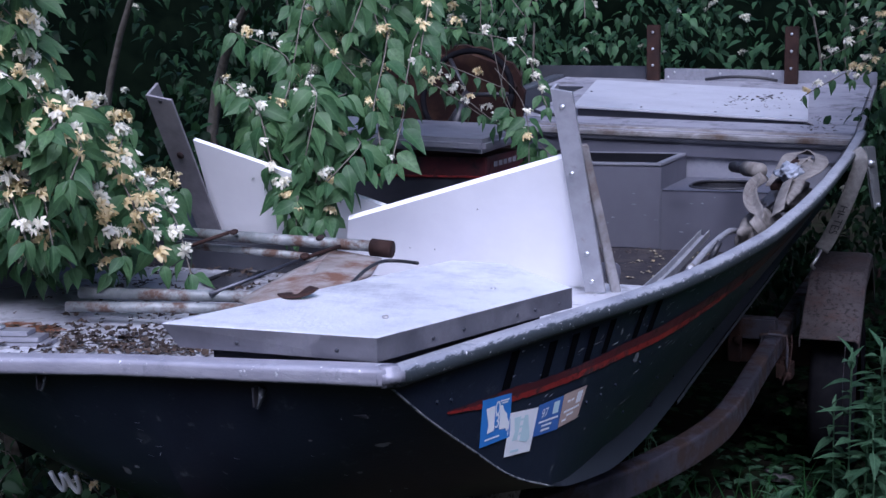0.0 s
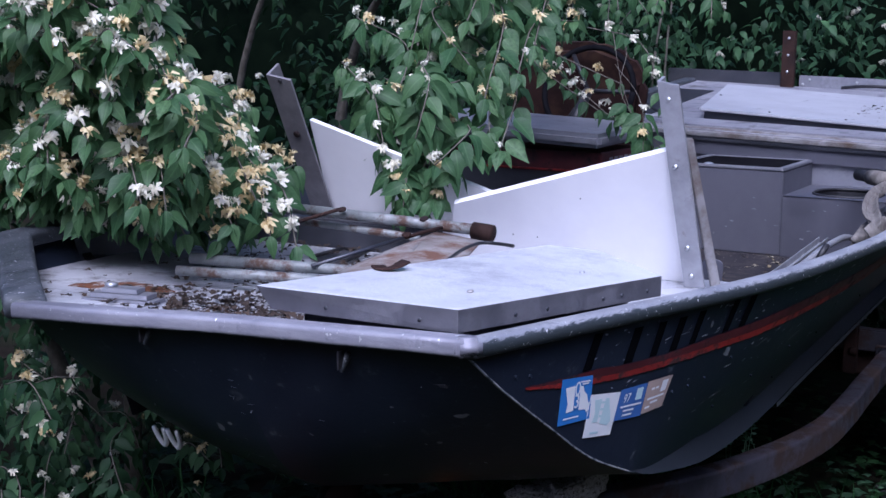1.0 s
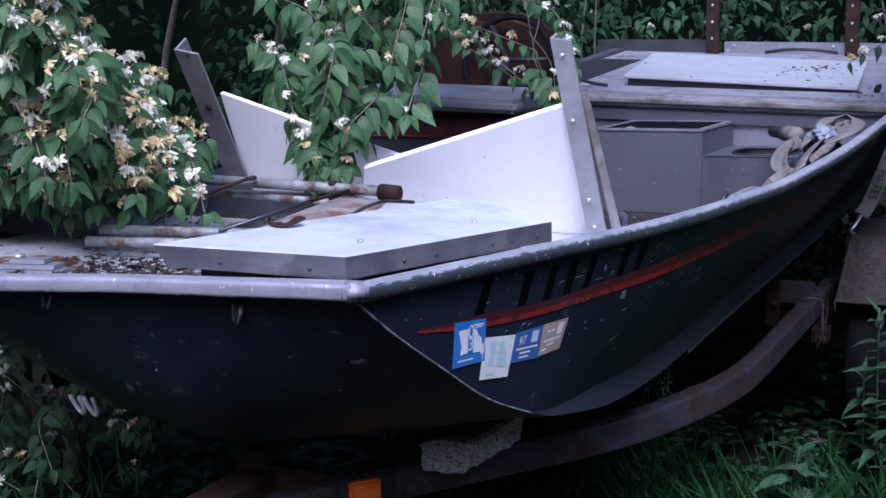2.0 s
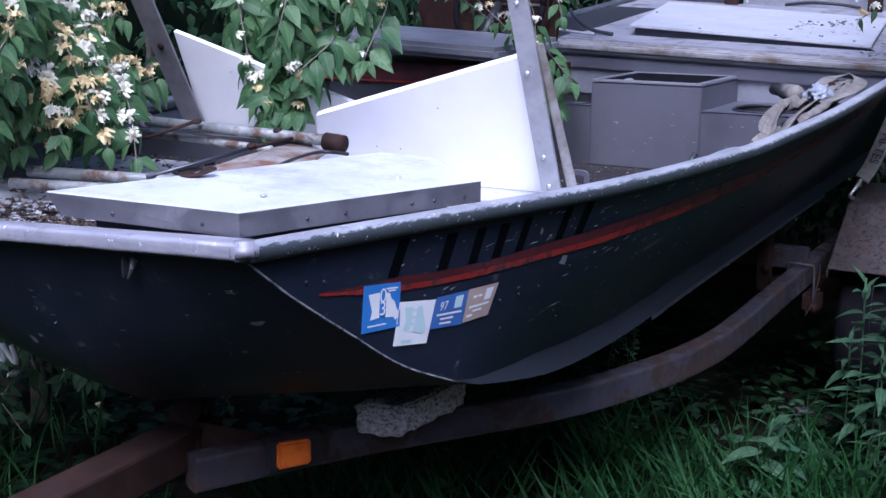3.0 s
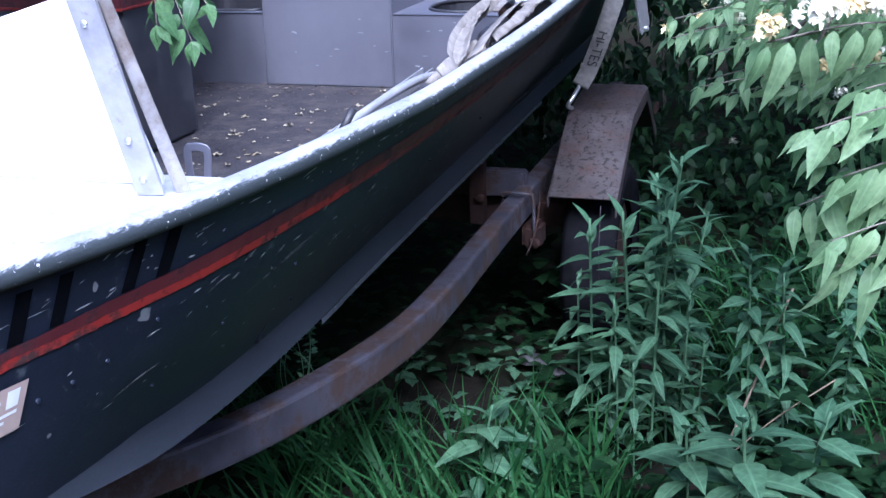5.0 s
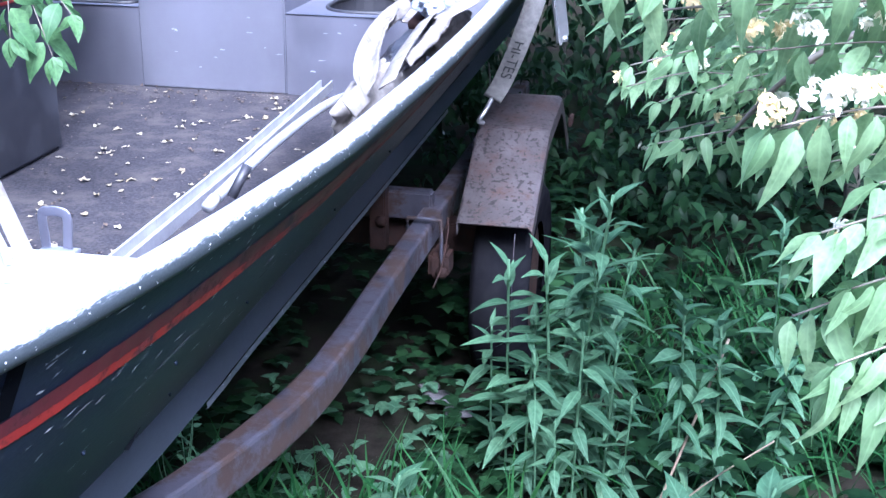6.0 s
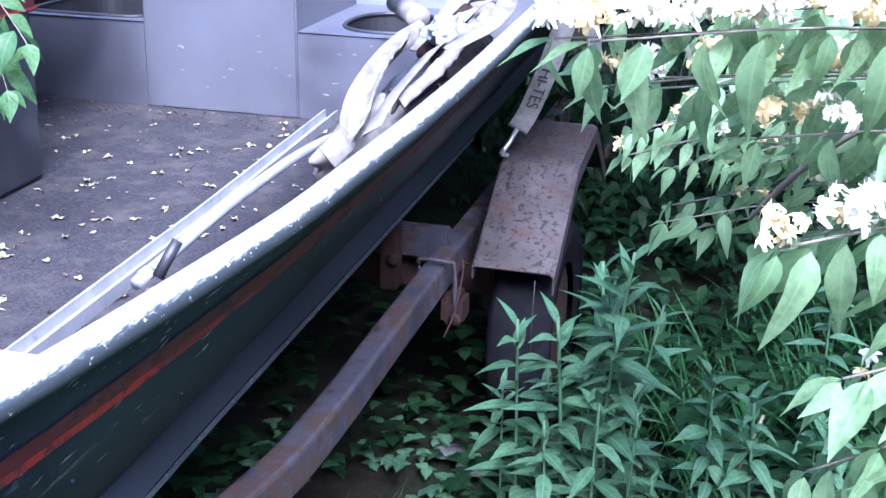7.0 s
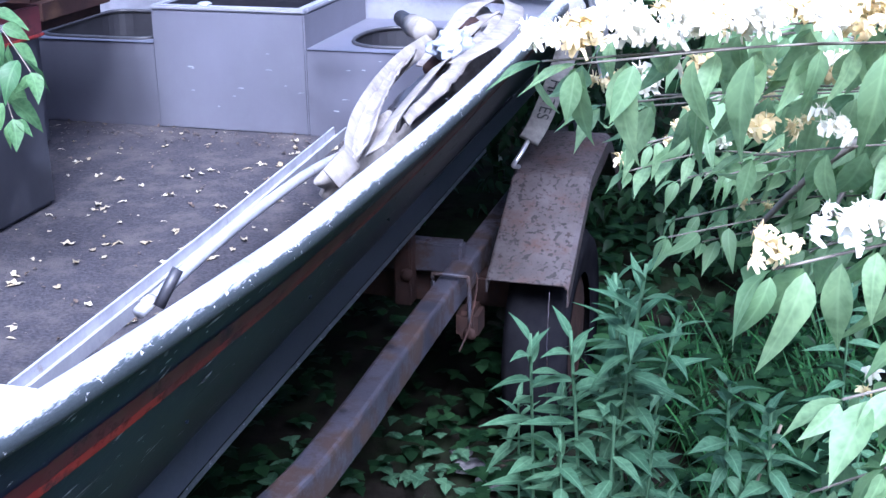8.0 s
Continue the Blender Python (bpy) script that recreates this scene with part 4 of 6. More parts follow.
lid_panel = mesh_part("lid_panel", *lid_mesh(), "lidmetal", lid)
# upright faces get the darkened copy, so their shade is in the colour
lid_panel.data.materials.append(M["lidshade"])
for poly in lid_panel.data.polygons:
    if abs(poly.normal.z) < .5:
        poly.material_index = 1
for p in ((.443, .144, 1.158), (.521, .416, 1.156)):
    rivet("lid_bolt", p, (0, 0, 1), .006, "zinc", lid)
for a, b, u in ((0, 1, .36), (0, 1, .82), (1, 2, .25), (1, 2, .40), (1, 2, .68), (1, 2, .78), (1, 2, .92)):
    p = LID[a].lerp(LID[b], u) - Vector((0, 0, .022))
    e = (LID[b] - LID[a]).normalized()
    nrm = Vector((e.y, -e.x, 0))
    rivet("lid_screw", p + nrm * .001, nrm, .0036, "aludark", lid)
support = thing("locker_coaming", "dull grey locker frame under the loose lid", "frame")
part("coaming", slab_bm([(.20, .03, 1.122), (.455, .055, 1.115), (.59, .47, 1.112), (.40, .57, 1.124)], .095, .004), "aludark", support)

# splash boards with their angle posts
boards = thing("splash_boards", "white weathered boards bolted between leaning metal posts", "board")
def board_patch(corners, thick, n=10):
    """A slightly twisted board: top left, top right, low right, low left."""
    a, b, c, d = [Vector(p) for p in corners]
    nrm = (b - a).cross(d - a).normalized()
    if nrm.y < 0:
        nrm = -nrm
    grid = [[a.lerp(b, i / n).lerp(d.lerp(c, i / n), k / n) for i in range(n + 1)] for k in range(n + 1)]
    v1, f1 = strip(grid)
    m = len(v1)
    ring = [i for i in range(n)] + [n + i * (n + 1) for i in range(n)] + [m - 1 - i for i in range(n)] + [(n + 1) * (n - i) for i in range(n)]
    faces = f1 + [tuple(q + m for q in f[::-1]) for f in f1] + [(ring[i - 1], ring[i], ring[i] + m, ring[i - 1] + m) for i in range(len(ring))]
    return mesh_part("board", v1 + [p + nrm * thick for p in v1], faces, "white", boards)


board_patch([(-.055, 1.010, 1.174), (.487, .990, 1.333), (.510, 1.132, 1.022), (-.13, 1.130, 1.022)], .014)
board_patch([(.003, 1.088, 1.198), (-.458, .991, 1.358), (-.48, 1.128, 1.096), (.03, 1.140, 1.060)], .014)
part("riser", box_bm(-.80, -.15, 1.09, 1.19, 1.021, 1.095, .004), "aludark", boards, "low dull metal riser under the board")


def angle_post(foot, top, width, thick, lean, material, label, flip=1):
    """An L-section post, one leg facing forward and one facing inboard, with a clipped top corner."""
    f, t = Vector(foot), Vector(top)
    d = (t - f).normalized()
    sx = (Vector((1, 0, 0)) - d * d.x).normalized() * flip
    sy = d.cross(sx).normalized()
    if sy.y < 0:
        sy = -sy
    verts, faces = [], []
    prof = [(0, 0), (width, 0), (width, thick), (thick, thick), (thick, width * .8), (0, width * .8)]
    for p, cut in ((f, 0), (t, 1)):
        for a, b in prof:
            verts.append(p + sx * a + sy * b - d * (cut * .012 * (a / width)))
    k = len(prof)
    faces = [(i, (i + 1) % k, k + (i + 1) % k, k + i) for i in range(k)]
    faces += [(0, 1, 2, 3), (0, 3, 4, 5), (k, k + 3, k + 2, k + 1), (k, k + 5, k + 4, k + 3)]
    return mesh_part("post", verts, faces, material, boards, label)


pr = angle_post((.499, 1.070, 1.022), (.461, .938, 1.478), .046, .006, 0, "post", "pale aluminium angle post")
pl = angle_post((-.5307, 1.116, 1.096), (-.510, .882, 1.470), .066, .006, 0, "postdull", "dull grey angle post with rust")
part("batten", slab_bm([(.548, 1.10, 1.022), (.566, 1.115, 1.022), (.522, 1.00, 1.36), (.507, .99, 1.36)], .010, .002), "edgeboard", boards, "flaking wood batten")
for p in ((.492, .989, 1.296), (.484, .948, 1.44), (.510, 1.042, 1.115), (.516, 1.061, 1.05)):
    rivet("bolt_head", p, (0, -1, .2), .0065, "zinc", pr)
# rusty bolt, and above it a dark dome standing in for an open hole
for p, q, m in (((-.484, .972, 1.322), .010, "rust"), ((-.474, .888, 1.455), .006, "dark")):
    rivet("bolt_head", p, (0, -1, -.6), q, m, pl)
rb = random.Random(3)
for k in range(4):
    u, w = rb.uniform(.1, .9), rb.uniform(.2, .9)
    p = Vector((-.055, 1.002, 1.174)).lerp(Vector((.485, .968, 1.333)), u).lerp(Vector((-.13, 1.125, 1.022)).lerp(Vector((.505, 1.125, 1.022)), u), w)
    rivet("screw", p, (0, -1, .3), .0016, "dark", boards)
bracket = thing("bracket", "small bent aluminium bracket at the deck edge", "bracket")
v, f = sweep(smooth_path([(.488, 1.262, 1.00), (.486, 1.262, 1.045), (.495, 1.262, 1.052), (.514, 1.262, 1.052), (.523, 1.262, 1.043), (.520, 1.262, 1.00)], 4), round_rect(.014, .003, .001, 1), up=(0, 1, 0))
mesh_part("strap_bracket", v, f, "alu", bracket)
part("bracket_foot", box_bm(.480, .534, 1.205, 1.272, .992, .998, .001), "lip", bracket)

# pipe frame and plate lying on the fore deck
frame_thing = thing("pipe_frame", "rusty chalk-grey pipe frame lying on the fore deck", "pipe frame")
tube("pipe", [(-.43, .832, 1.158), (.10, .838, 1.145)], .0125, "pipe", frame_thing, n=14)
tube("collar", [(.088, .838, 1.143), (.135, .838, 1.140)], .0195, "rust", frame_thing, "heavily rusted pipe collar", 12)
tube("collar", [(-.437, .832, 1.160), (-.408, .832, 1.158)], .0185, "postdull", frame_thing, "dull grey pipe collar", 12)
tube("pipe", [(-.44, .872, 1.121), (-.30, .862, 1.120), (-.04, .815, 1.118)], .009, "pipe", frame_thing, n=10)
tube("pipe", [(-.36, .420, 1.097), (-.235, .449, 1.095), (.06, .530, 1.089)], .0118, "pipe", frame_thing, n=14)
tube("pipe", [(-.34, .352, 1.083), (-.203, .403, 1.080), (.06, .505, 1.072)], .0105, "pipe", frame_thing, n=14)
tube("rod", [(-.46, .79, 1.115), (-.375, .79, 1.125), (-.247, .805, 1.168)], .0042, "rust", frame_thing, "rusty round bar", 8)
tube("rod", [(-.087, .468, 1.100), (-.04, .57, 1.120), (.007, .673, 1.140)], .0044, "aludark", frame_thing, "thin grey rod", 8)
tube("rod", [(.007, .673, 1.140), (.022, .72, 1.146), (.034, .79, 1.150)], .0045, "rust", frame_thing, "rusty rod end", 8)
for p in ((-.035, .832, 1.160), (.010, .678, 1.146), (-.24, .808, 1.168)):
    rivet("rusty_knob", p, (0, -.4, .9), .011, "rust", frame_thing)
plate = thing("steel_plate", "rust-streaked bent steel plate resting on the pipes", "plate")
sheet = [Vector(p) for p in ((-.012, .850, 1.132), (.145, .765, 1.132), (.20, .60, 1.130), (.19, .42, 1.124), (.10, .33, 1.112), (.02, .40, 1.108), (.0, .62, 1.120))]
rows, mid = [], sum(sheet, Vector()) / 7
for k in range(6):   # dished and curled at its front edge
    u = k / 5
    rows.append([mid.lerp(p, u) + Vector((0, 0, .012 * (1 - u * u) + .006 * noise.noise(p * 9 + Vector((u * 2, 0, 0))))) for p in sheet + sheet[:1]])
pl_ob = mesh_part("plate_sheet", *strip(rows), "orangerust", plate, smooth=True)
pl_so = pl_ob.modifiers.new("thick", 'SOLIDIFY')
pl_so.thickness = .004
cable = thing("cable", "dark bent cable lying over the plate", "cable")
tube("cable_run", smooth_path([(.238, .44, 1.146), (.212, .558, 1.150), (.21, .63, 1.152), (.238, .645, 1.152), (.298, .602, 1.158)], 6), .0036, "dark", cable, n=8)
flap = thing("rusty_scrap", "curled scrap of rusty metal on the lid's edge", "scrap metal")
v, f = sweep(smooth_path([(.216, .232, 1.164), (.236, .214, 1.164), (.256, .218, 1.167), (.268, .240, 1.176)], 5), round_rect(.026, .004, .0015, 1))
mesh_part("scrap", v, f, "rust", flap)
hatchsq = thing("deck_hatch_ring", "flush dark-edged hatch in the fore deck", "hatch")
for a, b in (((-.371, .87), (-.379, 1.024)), ((-.379, 1.024), (-.304, 1.021)), ((-.304, 1.021), (-.256, .79)), ((-.256, .79), (-.371, .87))):
    tube("hatch_seal", [(*a, DECK_Z + .006), (*b, DECK_Z + .006)], .005, "dark", hatchsq, n=6)
part("hatch_panel", slab_bm([(-.362, .872, DECK_Z + .004), (-.370, 1.014, DECK_Z + .004), (-.311, 1.012, DECK_Z + .004), (-.268, .808, DECK_Z + .004)], .003, .0005), "aludark", hatchsq, "dull dark hatch panel")
clip = thing("hinge_plate", "stack of pale aluminium hinge plates on the bow deck", "hinge")
for k, (w, zz) in enumerate(((.15, 0), (.12, .010), (.075, .020))):
    part("plate", box_bm(-w / 2, w / 2, -.025 + .004 * k, .025 - .004 * k, zz, zz + .009, .001, pose(-.31, .165, DECK_Z + .022, 0, 0, 14)), "lip", clip)
rivet("hinge_bolt", (-.335, .16, DECK_Z + .055), (0, 0, 1), .013, "zinc", clip)

stain = thing("rust_scale", "thin flaking rust scale on the bow deck", "rust")
bm = bmesh.new()
ring = [bm.verts.new((-.40 + .115 * math.cos(a) * (1 + .3 * noise.noise(Vector((3 * math.cos(a), 3 * math.sin(a), 5)))), .235 + .085 * math.sin(a) * (1 + .4 * noise.noise(Vector((4 * math.cos(a), 4 * math.sin(a), 9)))), DECK_Z + .0225)) for a in np.linspace(0, 2 * math.pi, 40)[:-1]]
cap = bm.faces.new(ring)
for q in bmesh.ops.extrude_face_region(bm, geom=[cap])["geom"]:
    if hasattr(q, "co"):
        q.co.z += .0015
part("scale_sheet", bm, "scalerust", stain)

# steering console, wheel and seat
console = thing("steering_console", "grey steering console with a red decal stripe", "console")
part("console_body", box_bm(-.76, -.12, 2.10, 2.44, FLOOR_Z, 1.17, .012), "aludark", console)
part("console_top", slab_bm([(-.09, 2.02, 1.285), (-.085, 2.50, 1.30), (-.80, 2.50, 1.33), (-.80, 2.02, 1.315)], .045, .014), "lip", console, "pale silver dash cover")
part("decal_band", box_bm(-.767, -.112, 2.092, 2.448, 1.155, 1.225, .003), "maroon", console, "dark red decal band")
part("decal_line", box_bm(-.769, -.109, 2.089, 2.451, 1.159, 1.165, .001), "red", console, "bright red decal line")
for k in range(5):
    part("print_bar", box_bm(-.1085, -.1065, 2.15 + .045 * k, 2.180 + .045 * k, 1.190, 1.206, .0005), "sterngrey", console)
ring_ob = tube("steering_wheel", [Vector((-.38 + .17 * math.cos(a), 2.62 + .05 * math.sin(a), 1.40 + .155 * math.sin(a))) for a in np.linspace(0, 2 * math.pi, 33)], .011, "rubber", console, "black steering wheel", n=10, up=(0, -1, .3))
tube("column", [(-.38, 2.49, 1.29), (-.38, 2.62, 1.40)], .018, "dark", ring_ob)
for a in (0, 2.1, 4.2):
    tube("spoke", [(-.38, 2.62, 1.40), (-.38 + .16 * math.cos(a), 2.62 + .05 * math.sin(a), 1.40 + .15 * math.sin(a))], .008, "dark", ring_ob, n=8)
seat = thing("helm_chair", "cracked maroon vinyl chair behind the console", "chair")
part("backrest", slab_bm([(-.25, 2.86, 1.22), (-.21, 2.82, 1.44), (-.27, 2.80, 1.54), (-.40, 2.79, 1.585), (-.60, 2.79, 1.58), (-.75, 2.80, 1.53), (-.81, 2.82, 1.42), (-.76, 2.86, 1.22)], .08, .03), "seat", seat)
part("cushion", box_bm(-.74, -.24, 2.62, 2.98, 1.12, 1.22, .03), "seat", seat)
part("pedestal", box_bm(-.56, -.42, 2.74, 2.90, FLOOR_Z, 1.12, .01), "aludark", seat)

# long grey channels, dark tube and strap heap along the cockpit side
ch = thing("metal_channel", "long pale aluminium channel lying along the cockpit side", "metal channel")
v, f = sweep([(.535, 1.33, .925), (.520, 1.9, .925), (.466, 2.68, .91)], [(-.016, 0), (.016, 0), (.016, .022), (.012, .022), (.012, .004), (-.012, .004), (-.012, .022), (-.016, .022)])
mesh_part("channel", v, f, "post", ch)
for p in ((.528, 1.62, .9305), (.500, 2.30, .925)):
    rivet("channel_rivet", p, (0, 0, 1), .005, "zinc", ch)
hose = thing("grey_hose", "grubby grey hose along the cockpit side", "hose")
tube("hose_run", smooth_path([(.66, 1.42, 1.02), (.66, 1.7, 1.035), (.655, 2.0, 1.03), (.63, 2.3, .99), (.61, 2.55, .95)], 6), .009, "post", hose)
rod = thing("rod_holder", "dark open-ended tube leaning on the gunwale", "tube")
tube("hose_band", [(.66, 1.44, 1.022), (.66, 1.455, 1.023)], .0098, "strapgrey", hose, "grey hose band")
tube("holder_tube", [(.722, 1.362, 1.058), (.731, 1.374, 1.080), (.739, 1.386, 1.099)], .0075, "dark", rod)


def webbing(name, points, width, label, category="strap", up=(0, 0, 1), material="canvas"):
    t = thing(name, label, category)
    v, f = sweep(smooth_path(points, 7), round_rect(width, .004, .0015, 1), up)
    mesh_part("webbing", v, f, material, t, smooth=True)
    return t


EDGE = [(.742, 1.90, 1.060), (.752, 1.94, 1.074), (.745, 1.99, 1.070), (.711, 2.09, 1.068), (.672, 2.25, 1.075), (.638, 2.48, 1.085), (.625, 2.69, 1.095), (.64, 2.86, 1.105)]
webbing("strap", EDGE, .040, "grubby beige webbing strap laid along the heap's edge", up=(.75, .3, .6))
webbing("strap", [(.800, 1.95, 1.098), (.790, 2.09, 1.118), (.778, 2.26, 1.126), (.765, 2.45, 1.132), (.755, 2.56, 1.12)], .040, "worn beige strap rolled along the gunwale", up=(-.55, .1, .8))
webbing("strap", [(.70, 2.58, 1.10), (.715, 2.76, 1.15), (.72, 2.90, 1.175), (.755, 2.975, 1.18), (.805, 2.94, 1.175), (.835, 2.78, 1.165), (.83, 2.60, 1.15), (.79, 2.48, 1.13)], .045, "looped beige webbing strap", up=(.1, .45, .9))
webbing("strap", [(.74, 2.62, 1.13), (.765, 2.80, 1.165), (.79, 2.86, 1.165), (.80, 2.76, 1.15), (.775, 2.66, 1.13)], .030, "dirty looped strap end", up=(.2, .8, .6))


def cloth(name, label, edge_a, edge_b, material, sag, seed, n=9, rip=.007):
    """A rumpled sheet of canvas between two edges."""
    t = thing(name, label, "canvas")
    a, b = smooth_path(edge_a, 7), smooth_path(edge_b, 7)
    rows = []
    for i in range(len(a)):
        q = b[int(i * (len(b) - 1) / (len(a) - 1))]
        row = []
        for k in range(n):
            u = k / (n - 1)
            p = a[i].lerp(q, u)
            w = math.sin(math.pi * u)
            p.z += -sag * w + rip * (1.3 * noise.noise(Vector((p.x * 60, p.y * 22, seed))) + .7 * noise.noise(Vector((p.x * 20 + 9, p.y * 38, seed))))
            row.append(p)
        rows.append(row)
    ob = mesh_part("canvas_sheet", *strip(rows), material, t, smooth=True)
    so = ob.modifiers.new("thick", 'SOLIDIFY')
    so.thickness = .004
    return t


cloth("canvas_cover", "rumpled off-white canvas folded along the gunwale", EDGE[2:7], [(.757, 1.99, 1.072), (.738, 2.13, 1.080), (.700, 2.30, 1.090), (.663, 2.51, 1.098), (.645, 2.70, 1.107)], "canvas", .012, 3.0)
cloth("canvas_cover", "rumpled beige canvas against the gunwale", [(.812, 2.10, 1.105), (.823, 2.28, 1.118), (.815, 2.50, 1.130), (.805, 2.74, 1.145)], [(.785, 2.10, 1.09), (.772, 2.28, 1.09), (.755, 2.50, 1.09), (.74, 2.70, 1.10)], "canvas", -.022, 8.0)
cloth("canvas_cover", "stained beige canvas flap under the strap loop", [(.70, 2.70, 1.12), (.70, 2.84, 1.15), (.71, 2.98, 1.17)], [(.80, 2.66, 1.12), (.81, 2.82, 1.135), (.80, 2.98, 1.15)], "canvas", .015, 12.0)
bag = thing("plastic_bag", "crumpled white plastic bag on the strap heap", "bag")


def crumple(center, size, seed, name, material, parent, sub=3, amp=.35):
    bm = bmesh.new()
    bmesh.ops.create_icosphere(bm, subdivisions=sub, radius=1)
    for v in bm.verts:
        q = v.co.copy()
        k = 1 + amp * noise.noise(q * 1.7 + Vector((seed, 0, 0))) + amp * .6 * noise.noise(q * 4 + Vector((0, seed, 0)))
        v.co = Vector((q.x * size[0], q.y * size[1], q.z * size[2])) * k + Vector(center)
    return part(name, bm, material, parent, smooth=True)


crumple((.755, 2.58, 1.148), (.034, .066, .026), 5.0, "bag_film", "bag", bag, 4, .6)
rag = thing("canvas_roll", "grubby beige canvas bundle under the straps", "canvas")
crumple((.70, 2.32, .985), (.045, .34, .075), 7.0, "canvas_roll", "canvas", rag, 4)
rag2 = thing("canvas_roll", "grubby beige canvas bundle under the straps", "canvas")
crumple((.74, 2.80, 1.05), (.06, .16, .06), 9.0, "canvas_roll", "canvas", rag2, 4)
torch = thing("flashlight", "black and ivory flashlight on the locker", "flashlight")
tube("grip", [(.497, 3.06, 1.115), (.561, 2.945, 1.12)], .020, "dark", torch, n=14)
tube("head", [(.561, 2.945, 1.12), (.625, 2.835, 1.125)], .027, "canvas", torch, n=14)
for k, p in enumerate(((.712, 2.57, 1.095), (.74, 2.74, 1.14))):
    bt = thing("scrap_bottle", "small brown bottle among the straps", "bottle")
    tube("bottle_body", [p, (p[0] + .01, p[1] + .05, p[2] + .015)], .018, "rust", bt)
# added black lump that paints the shaded gap between canvas and rolled strap
shade = thing("dark_cloth", "black lump standing in for the shaded gap under the straps", "cloth")
crumple((.715, 2.50, 1.055), (.035, .20, .03), 4.0, "fold", "dark", shade, 4)

# tie-down strap and ratchet at the stern quarter
tie = thing("tie_down_strap", "worn grey tie-down strap from the gunwale to the fender", "strap")
v, f = sweep(smooth_path([(.925, 2.98, 1.19), (.945, 2.98, 1.14), (.90, 3.02, 1.0), (.845, 3.08, .87), (.812, 3.10, .81)], 6), round_rect(.052, .004, .0015, 1), up=(.25, -1, .25))
mesh_part("webbing", v, f, "strapgrey", tie, smooth=True)
cu = bpy.data.curves.new("print", 'FONT')
cu.body, cu.size, cu.align_x, cu.align_y = "HI-TES", .048, 'CENTER', 'CENTER'
tmp = bpy.data.objects.new("print", cu)
scene.collection.objects.link(tmp)
me = bpy.data.meshes.new_from_object(tmp.evaluated_get(bpy.context.evaluated_depsgraph_get()))
bpy.data.objects.remove(tmp)
TOPS, LOWS = Vector((.905, 3.015, 1.015)), Vector((.838, 3.085, .855))
along = (LOWS - TOPS).normalized()
across = Vector((1, .2, 0))
across = (across - along * across.dot(along)).normalized()
face = across.cross(along).normalized()
if face.y > 0:
    face = -face
for vert in me.vertices:
    vert.co = TOPS.lerp(LOWS, .5) + along * (vert.co.x * .95) + across * (vert.co.y * .9) + face * .006
me.materials.append(M["dark"])
word = new("printed_word", me)
word.parent = tie
tube("hook", smooth_path([(.812, 3.095, .812), (.80, 3.06, .785), (.785, 3.05, .760), (.79, 3.09, .745)], 5), .006, "zinc", tie)
ratchet = thing("ratchet_buckle", "galvanised ratchet buckle hanging outside the gunwale", "ratchet")
part("side_plate", slab_bm([(.955, 3.10, 1.19), (.985, 3.14, 1.19), (1.012, 3.15, .99), (.992, 3.12, .96)], .006, .003), "zinc", ratchet)
part("side_plate", slab_bm([(.945, 3.13, 1.19), (.975, 3.17, 1.19), (1.002, 3.18, .99), (.982, 3.15, .96)], .006, .003), "zinc", ratchet)
tube("spindle", [(.975, 3.11, 1.13), (.965, 3.16, 1.13)], .014, "zinc", ratchet)
tube("handle_bar", [(1.003, 3.13, .98), (.993, 3.17, .98)], .008, "zinc", ratchet)
ub = thing("u_bolt", "bent steel U-bolt clamped round the trailer rail", "u-bolt")
tube("bolt_bar", smooth_path([(.655, 2.79, .47), (.645, 2.79, .545), (.66, 2.79, .555), (.72, 2.79, .553), (.735, 2.79, .54), (.738, 2.79, .42)], 5), .005, "frame", ub)
tube("bolt_bar", smooth_path([(.735, 2.70, .40), (.75, 2.74, .45), (.752, 2.80, .52), (.745, 2.83, .55)], 5), .0022, "rust", ub)
hanger = thing("spring_hanger", "rusty spring shackle under the rail", "shackle")
part("shackle_plate", box_bm(.70, .755, 2.79, 2.88, .385, .46, .012), "rust", hanger)
rivet("hanger_bolt", (.74, 2.785, .41), (0, -1, 0), .018, "rust", hanger)
rivet("hanger_bolt", (.551, 2.885, .506), (0, -1, 0), .018, "rust", hanger)
refl = thing("side_reflector", "orange-red reflector on the fender's rear edge", "reflector")
part("reflector_lens", box_bm(.994, 1.004, 3.43, 3.49, .66, .69, .003), "rust", refl)
chain = thing("wire", "thin pale wire hanging from the fender", "wire")
tube("wire_run", [(.93, 2.795, .53), (.925, 2.80, .40), (.93, 2.79, .25)], .001, "frame", chain, n=5)
